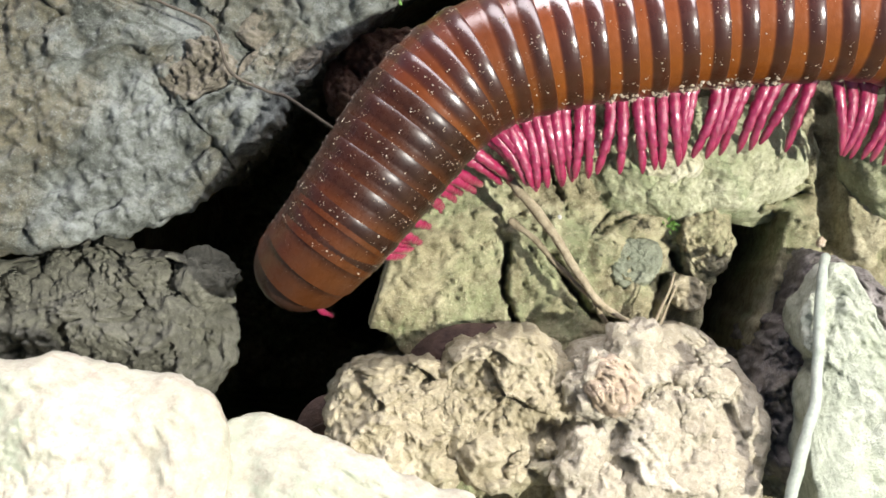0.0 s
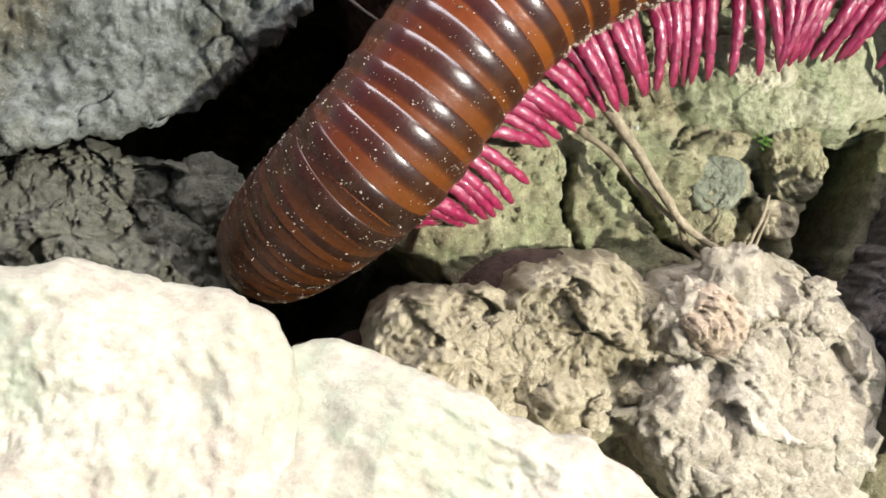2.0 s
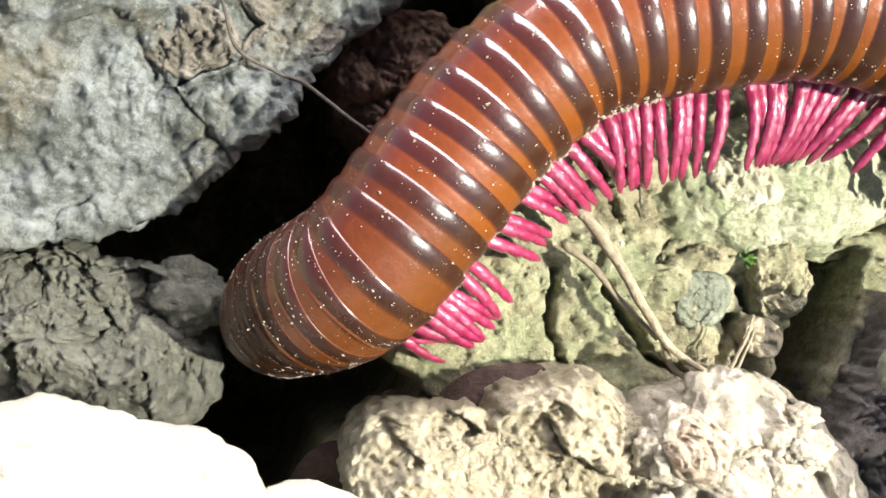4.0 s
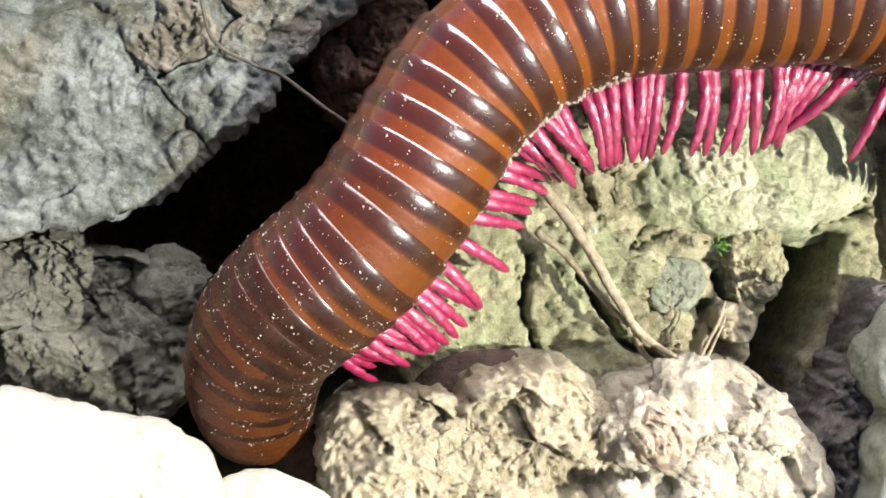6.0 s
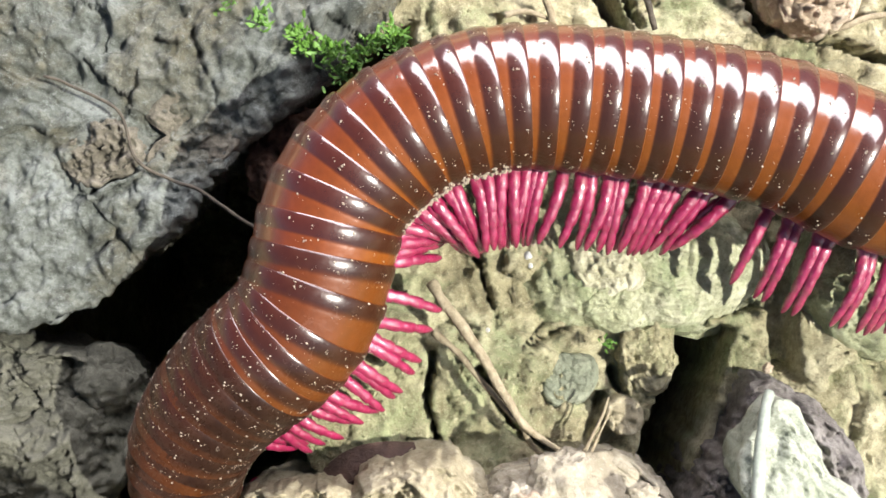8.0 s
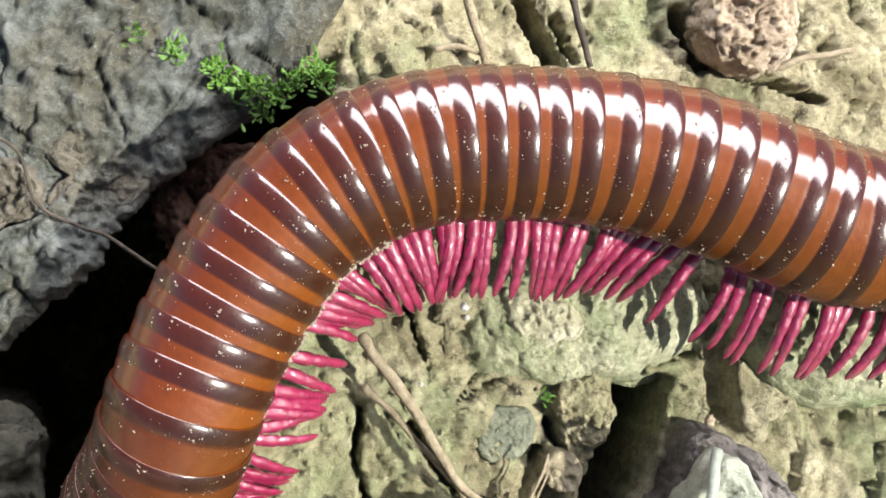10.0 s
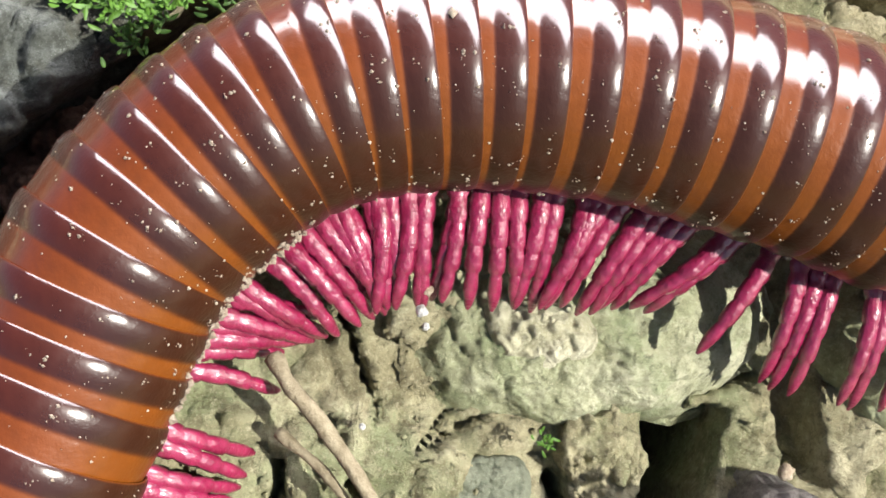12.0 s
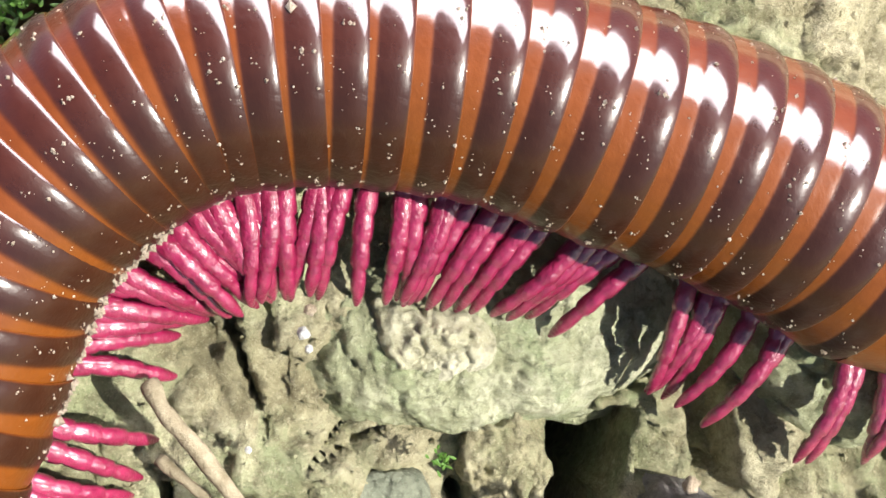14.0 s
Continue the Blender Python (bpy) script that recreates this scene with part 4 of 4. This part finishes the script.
def ring_mesh(name, profile, dark_to, soft, pale_flank, material, sides=52):
    """One ring: its hind part dark up to dark_to (in ring lengths), fading over soft into the orange fore part."""
    bm = bmesh.new()
    layer = bm.verts.layers.float.new("band")
    rows = []
    for x, r in profile:
        row = []
        for n in range(sides):
            a = 2 * math.pi * n / sides
            flat = 1 - 0.10 * max(0.0, -math.sin(a)) ** 3
            vert = bm.verts.new((x * PITCH * UNIT, r * RADIUS * UNIT * math.cos(a), r * RADIUS * UNIT * math.sin(a) * flat))
            flank = max(0.0, math.cos(a - 0.12)) ** 3
            vert[layer] = step(dark_to + soft, dark_to - 0.5 * soft, x + 0.10 * pale_flank * flank) * step(-0.50, -0.445, x) * (1 - 0.8 * pale_flank * flank)
            row.append(vert)
        rows.append(row)
    for one, two in zip(rows, rows[1:]):
        for n in range(sides):
            bm.faces.new((one[n], one[(n + 1) % sides], two[(n + 1) % sides], two[n]))
    bmesh.ops.recalc_face_normals(bm, faces=bm.faces)
    me = bpy.data.meshes.new(name)
    bm.to_mesh(me)
    bm.free()
    me.materials.append(material)
    me.shade_smooth()
    return me


# along one ring, in ring lengths: the fore part that slides under the ring ahead, a shallow groove, the swollen hind part and its rolled rim
PROFILE = [(1.30, 0.9232), (1.0, 0.9376), (0.7, 0.9520), (0.5, 0.9622), (0.40, 0.9676), (0.32, 0.9721), (0.27, 0.9745), (0.23, 0.9757), (0.20, 0.9760), (0.17, 0.9767), (0.14, 0.9787), (0.10, 0.9826), (0.05, 0.9877), (0.0, 0.9919), (-0.05, 0.9952), (-0.10, 0.9977), (-0.15, 0.9994), (-0.20, 1.0001),
           (-0.25, 0.9996), (-0.30, 0.9977), (-0.35, 0.9945), (-0.39, 0.9909), (-0.42, 0.9871), (-0.445, 0.9829), (-0.465, 0.9784), (-0.48, 0.9733), (-0.488, 0.9682), (-0.47, 0.9550)]


def leg_mesh(droop, sweep):
    """One leg along +y, its joint at the origin: six tapering segments and a claw; droop bends it down, sweep sideways."""
    bm = bmesh.new()
    bones = []
    joints = [(0.0, 0.0), (0.013, 0.0015), (0.026, 0.0015), (0.038, -0.001), (0.050, -0.006), (0.061, -0.013), (0.070, -0.021)]
    for n, (one, two) in enumerate(zip(joints, joints[1:])):
        thick = (0.0054, 0.0053, 0.0050, 0.0046, 0.0041, 0.0033)[n]
        for w, r in ((0.0, 0.88), (0.18, 1.0), (0.60, 1.06), (0.88, 0.99)):
            bones.append(((one[0] + w * (two[0] - one[0]), one[1] + w * (two[1] - one[1])), thick * r))
    bones += [((0.0715, -0.0225), 0.0026), ((0.0735, -0.025), 0.0019), ((0.0750, -0.027), 0.0008)]
    rows = []
    for n, ((y, z), r) in enumerate(bones):
        row = []
        for k in range(8):
            a = 2 * math.pi * k / 8
            row.append(bm.verts.new((UNIT * (r * math.cos(a) + sweep * math.sin(math.pi * min(1.0, y / 0.073))), UNIT * y, UNIT * (droop * z + 0.85 * r * math.sin(a)))))
        rows.append(row)
    for one, two in zip(rows, rows[1:]):
        for k in range(8):
            bm.faces.new((one[k], one[(k + 1) % 8], two[(k + 1) % 8], two[k]))
    bmesh.ops.recalc_face_normals(bm, faces=bm.faces)
    me = bpy.data.meshes.new("leg")
    bm.to_mesh(me)
    bm.free()
    me.materials.append(LEG_PINK)
    me.shade_smooth()
    return me


millipede = tagged(new("millipede"), "glossy brown-and-orange banded giant millipede with crimson legs", "millipede")
# rings near the head take the muddy cuticles with shade in their colour
FRONT, FORE, MIDDLE, HIND = ring_mesh("ring", PROFILE, 0.22, 0.45, 0.0, SHADED_DUSTY_SHELL), ring_mesh("ring", PROFILE, 0.06, 0.22, 0.20, HALF_SHADED_SHELL), ring_mesh("ring", PROFILE, 0.12, 0.10, 0.12, SHELL), ring_mesh("ring", PROFILE, 0.17, 0.06, 0.10, SHELL)
COLLUM = ring_mesh("ring", [(0.97, 0.04), (0.93, 0.36), (0.80, 0.62), (0.58, 0.82), (0.34, 0.93), (0.10, 0.98), (-0.1, 0.995), (-0.28, 1.0), (-0.40, 0.998), (-0.46, 0.99), (-0.495, 0.963), (-0.48, 0.94)], 0.75, 0.3, 0.0, SHADED_DUSTY_SHELL)
LEGS = [leg_mesh(1.0, -0.002), leg_mesh(0.8, -0.0045), leg_mesh(1.2, 0.001), leg_mesh(0.9, -0.006), leg_mesh(1.1, 0.0025)]
rings, legs = [], []
for k in range(RINGS):
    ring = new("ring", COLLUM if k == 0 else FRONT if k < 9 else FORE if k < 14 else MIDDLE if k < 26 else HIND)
    ring.parent = millipede
    s = (1.0 - 0.22 * max(0.0, 1 - k / 9) ** 1.4) * (1 + 0.07 * step(26, 38, k))
    s *= 1 + 0.010 * noise.noise(Vector((k * 2.37, 0.4, 1.9)))
    ring.scale = (1, s, s)
    rings.append(ring)
    if k < 2:
        continue
    for pair in (0, 1):
        for side in (1, -1):
            leg = new("leg", LEGS[(3 * k + 2 * pair + (k * k) // 3) % 5])
            leg.parent = ring
            size = 0.66 + 0.22 * step(3, 13, k)
            leg.scale = (0.45 + 0.55 * size, size, 0.3 + 0.7 * size)
            legs.append((leg, k, pair, side))

GRAIN = stone_material("pale_dust", (0.28, 0.22, 0.155), (0.42, 0.35, 0.27), (0.58, 0.52, 0.43), (0.42, 0.35, 0.28))


def dust_mesh(seed, count, low, high, big):
    """Grains of soil stuck to one ring, between two angles from its near side towards its back."""
    pick = random.Random(seed)
    bm = bmesh.new()
    a, x = radians(0.5 * (low + high)), 0.0
    for _ in range(count):
        if pick.random() < 0.55:
            a, x = radians(pick.uniform(low, high)), pick.uniform(-0.46, 0.42) * PITCH * UNIT
        else:
            a += radians(pick.gauss(0, 2.2))
            x = min(0.45, max(-0.47, x / (PITCH * UNIT) + pick.gauss(0, 0.07))) * PITCH * UNIT
        r = (0.00025 + big * pick.random() ** 3) * UNIT
        k = (RADIUS * (1.001 if x < 0.1 * PITCH * UNIT else 0.974)) * UNIT
        at = Vector((x, k * math.cos(a), k * math.sin(a)))
        c = [bm.verts.new(at + Vector(q) * r * pick.uniform(0.6, 1.4)) for q in ((1, 0, 0), (-1, 0, 0), (0, 1, 0), (0, -1, 0), (0, 0, 1), (0, 0, -1))]
        for i, j, n in ((0, 2, 4), (2, 1, 4), (1, 3, 4), (3, 0, 4), (2, 0, 5), (1, 2, 5), (3, 1, 5), (0, 3, 5)):
            bm.faces.new((c[i], c[j], c[n]))
    me = bpy.data.meshes.new("dust")
    bm.to_mesh(me)
    bm.free()
    me.materials.append(GRAIN)
    return me


DUST = [dust_mesh(n, 58, -28, 150, 0.0007) for n in range(6)]
FRONT_DUST = [dust_mesh(20 + n, 130, -30, 190, 0.0005) for n in range(3)]
SOIL = [dust_mesh(40 + n, 34, -28, 0, 0.0020) for n in range(3)]
for k, ring in enumerate(rings):
    bit = new("dust", (FRONT_DUST[k % 3] if k < 12 else DUST[(k * 5) % 6]))
    bit.parent = ring
    if 16 <= k <= 21:
        bit = new("stuck_soil", SOIL[k % 3])
        bit.parent = ring

fleck = new("white_fleck", dust_mesh(77, 1, 88, 94, 0.0040))
fleck.parent = rings[27]

# the head, bent down in front of the first ring, with two antennae
bm = bmesh.new()
bmesh.ops.create_uvsphere(bm, u_segments=28, v_segments=18, radius=1.0)
layer = bm.verts.layers.float.new("band")
for vert in bm.verts:
    vert[layer] = 0.85
    vert.co = Vector((vert.co.x * 0.026, vert.co.y * 0.0335, vert.co.z * 0.0335)) * UNIT
head = part("head", bm, SHADED_DUSTY_SHELL, millipede, "dark rounded head")
for side in (1, -1):
    bm = bmesh.new()
    rows = []
    for j in range(11):
        w = j / 10
        r = (0.0026 + 0.0008 * math.sin(w * 6 * math.pi)) * UNIT
        mid = Vector((0.012 + 0.030 * w, side * (0.018 + 0.016 * w), -0.008 - 0.024 * w * w)) * UNIT
        rows.append([bm.verts.new(mid + Vector((0, r * math.cos(a), r * math.sin(a)))) for a in (2 * math.pi * n / 8 for n in range(8))])
    for one, two in zip(rows, rows[1:]):
        for n in range(8):
            bm.faces.new((one[n], one[(n + 1) % 8], two[(n + 1) % 8], two[n]))
    bm.faces.new(rows[-1])
    part("antenna", bm, LEG_PINK, head, "short pinkish antenna")

LEG_TIMES = [0.25 * n for n in range(16)] + [4.0, 5.0, 5.8, 6.5, 7.0, 7.5, 8.0, 9.0, 10.3, 11.0, 11.5, 12.0, 12.5, 13.0, 13.5, 14.0]
RING_TIMES = [0.25 * n for n in range(57)]


# where on the ground one fan of legs ends and the next begins, and the swing of its hindmost and foremost leg
FANS = [(-0.70, -35, 12), (-0.55, -35, 12), (-0.40, -35, 12), (-0.25, -35, 12), (-0.09, -32, 12), (0.057, -42, 4), (0.207, -15, 8), (0.337, 4, 26), (0.442, 0, 18), (0.535, -15, 15), (0.63, -15, 15), (0.73, -15, 15), (0.85, 0, 0)]


def fan_swing(a):
    """The swing of a leg, in degrees, towards the point on which the tips of its fan gather."""
    k = max(0, min(len(FANS) - 2, sum(g[0] <= a for g in FANS) - 1))
    start, hind, fore = FANS[k]
    return hind + (fore - hind) * min(1.0, max(0.0, (a - start) / (FANS[k + 1][0] - start)))


def leg_pose(t, k, pair, side):
    """Legs gather in fans that stay where they are on the ground while the body slides on."""
    a = along(t, k + 0.5 * pair) + advance(t)
    odd = noise.noise(Vector((k * 1.7, pair * 3.1, side * 2.3)))
    swing = sum(fan_swing(a + w) for w in (-0.006, -0.002, 0.002, 0.006)) / 4 + 7 * odd
    near_gap = min(abs(a - g[0]) for g in FANS)
    raised = step(0.012, 0.0, near_gap)
    if side > 0:
        tucked = 1 - step(4.0, 5.6, t)  # the first legs stay under the body while the head goes down into the cleft
        lift = 7 * raised - 9 + 5 * noise.noise(Vector((k * 2.3, pair * 1.1, 4.2))) - (4 + 26 * tucked) * (1 - step(5, 11, k)) - 32 * tucked * step(1.2, 2.0, t) * (1 - step(3, 8, k))
        turn = pose(0, 0, 0, 0, 0, swing) @ pose(0, 0, 0, lift, 0, 0)
    else:
        turn = Matrix.Rotation(math.pi, 4, "Z") @ pose(0, 0, 0, 0, 0, 0.4 * swing) @ pose(0, 0, 0, -68, 0, 0)
    base = Vector((PITCH * UNIT * (0.22 - 0.45 * pair), side * 0.011 * UNIT, -0.88 * RADIUS * UNIT))
    return Matrix.Translation(base) @ turn


def motions():
    for k, ring in enumerate(rings):
        walk(ring, [(t, ring_pose(t, k)) for t in RING_TIMES])
    walk(head, [(t, ring_pose(t, -0.9)) for t in RING_TIMES])
    for leg, k, pair, side in legs:
        walk(leg, [(t, leg_pose(t, k, pair, side)) for t in LEG_TIMES])


motions()
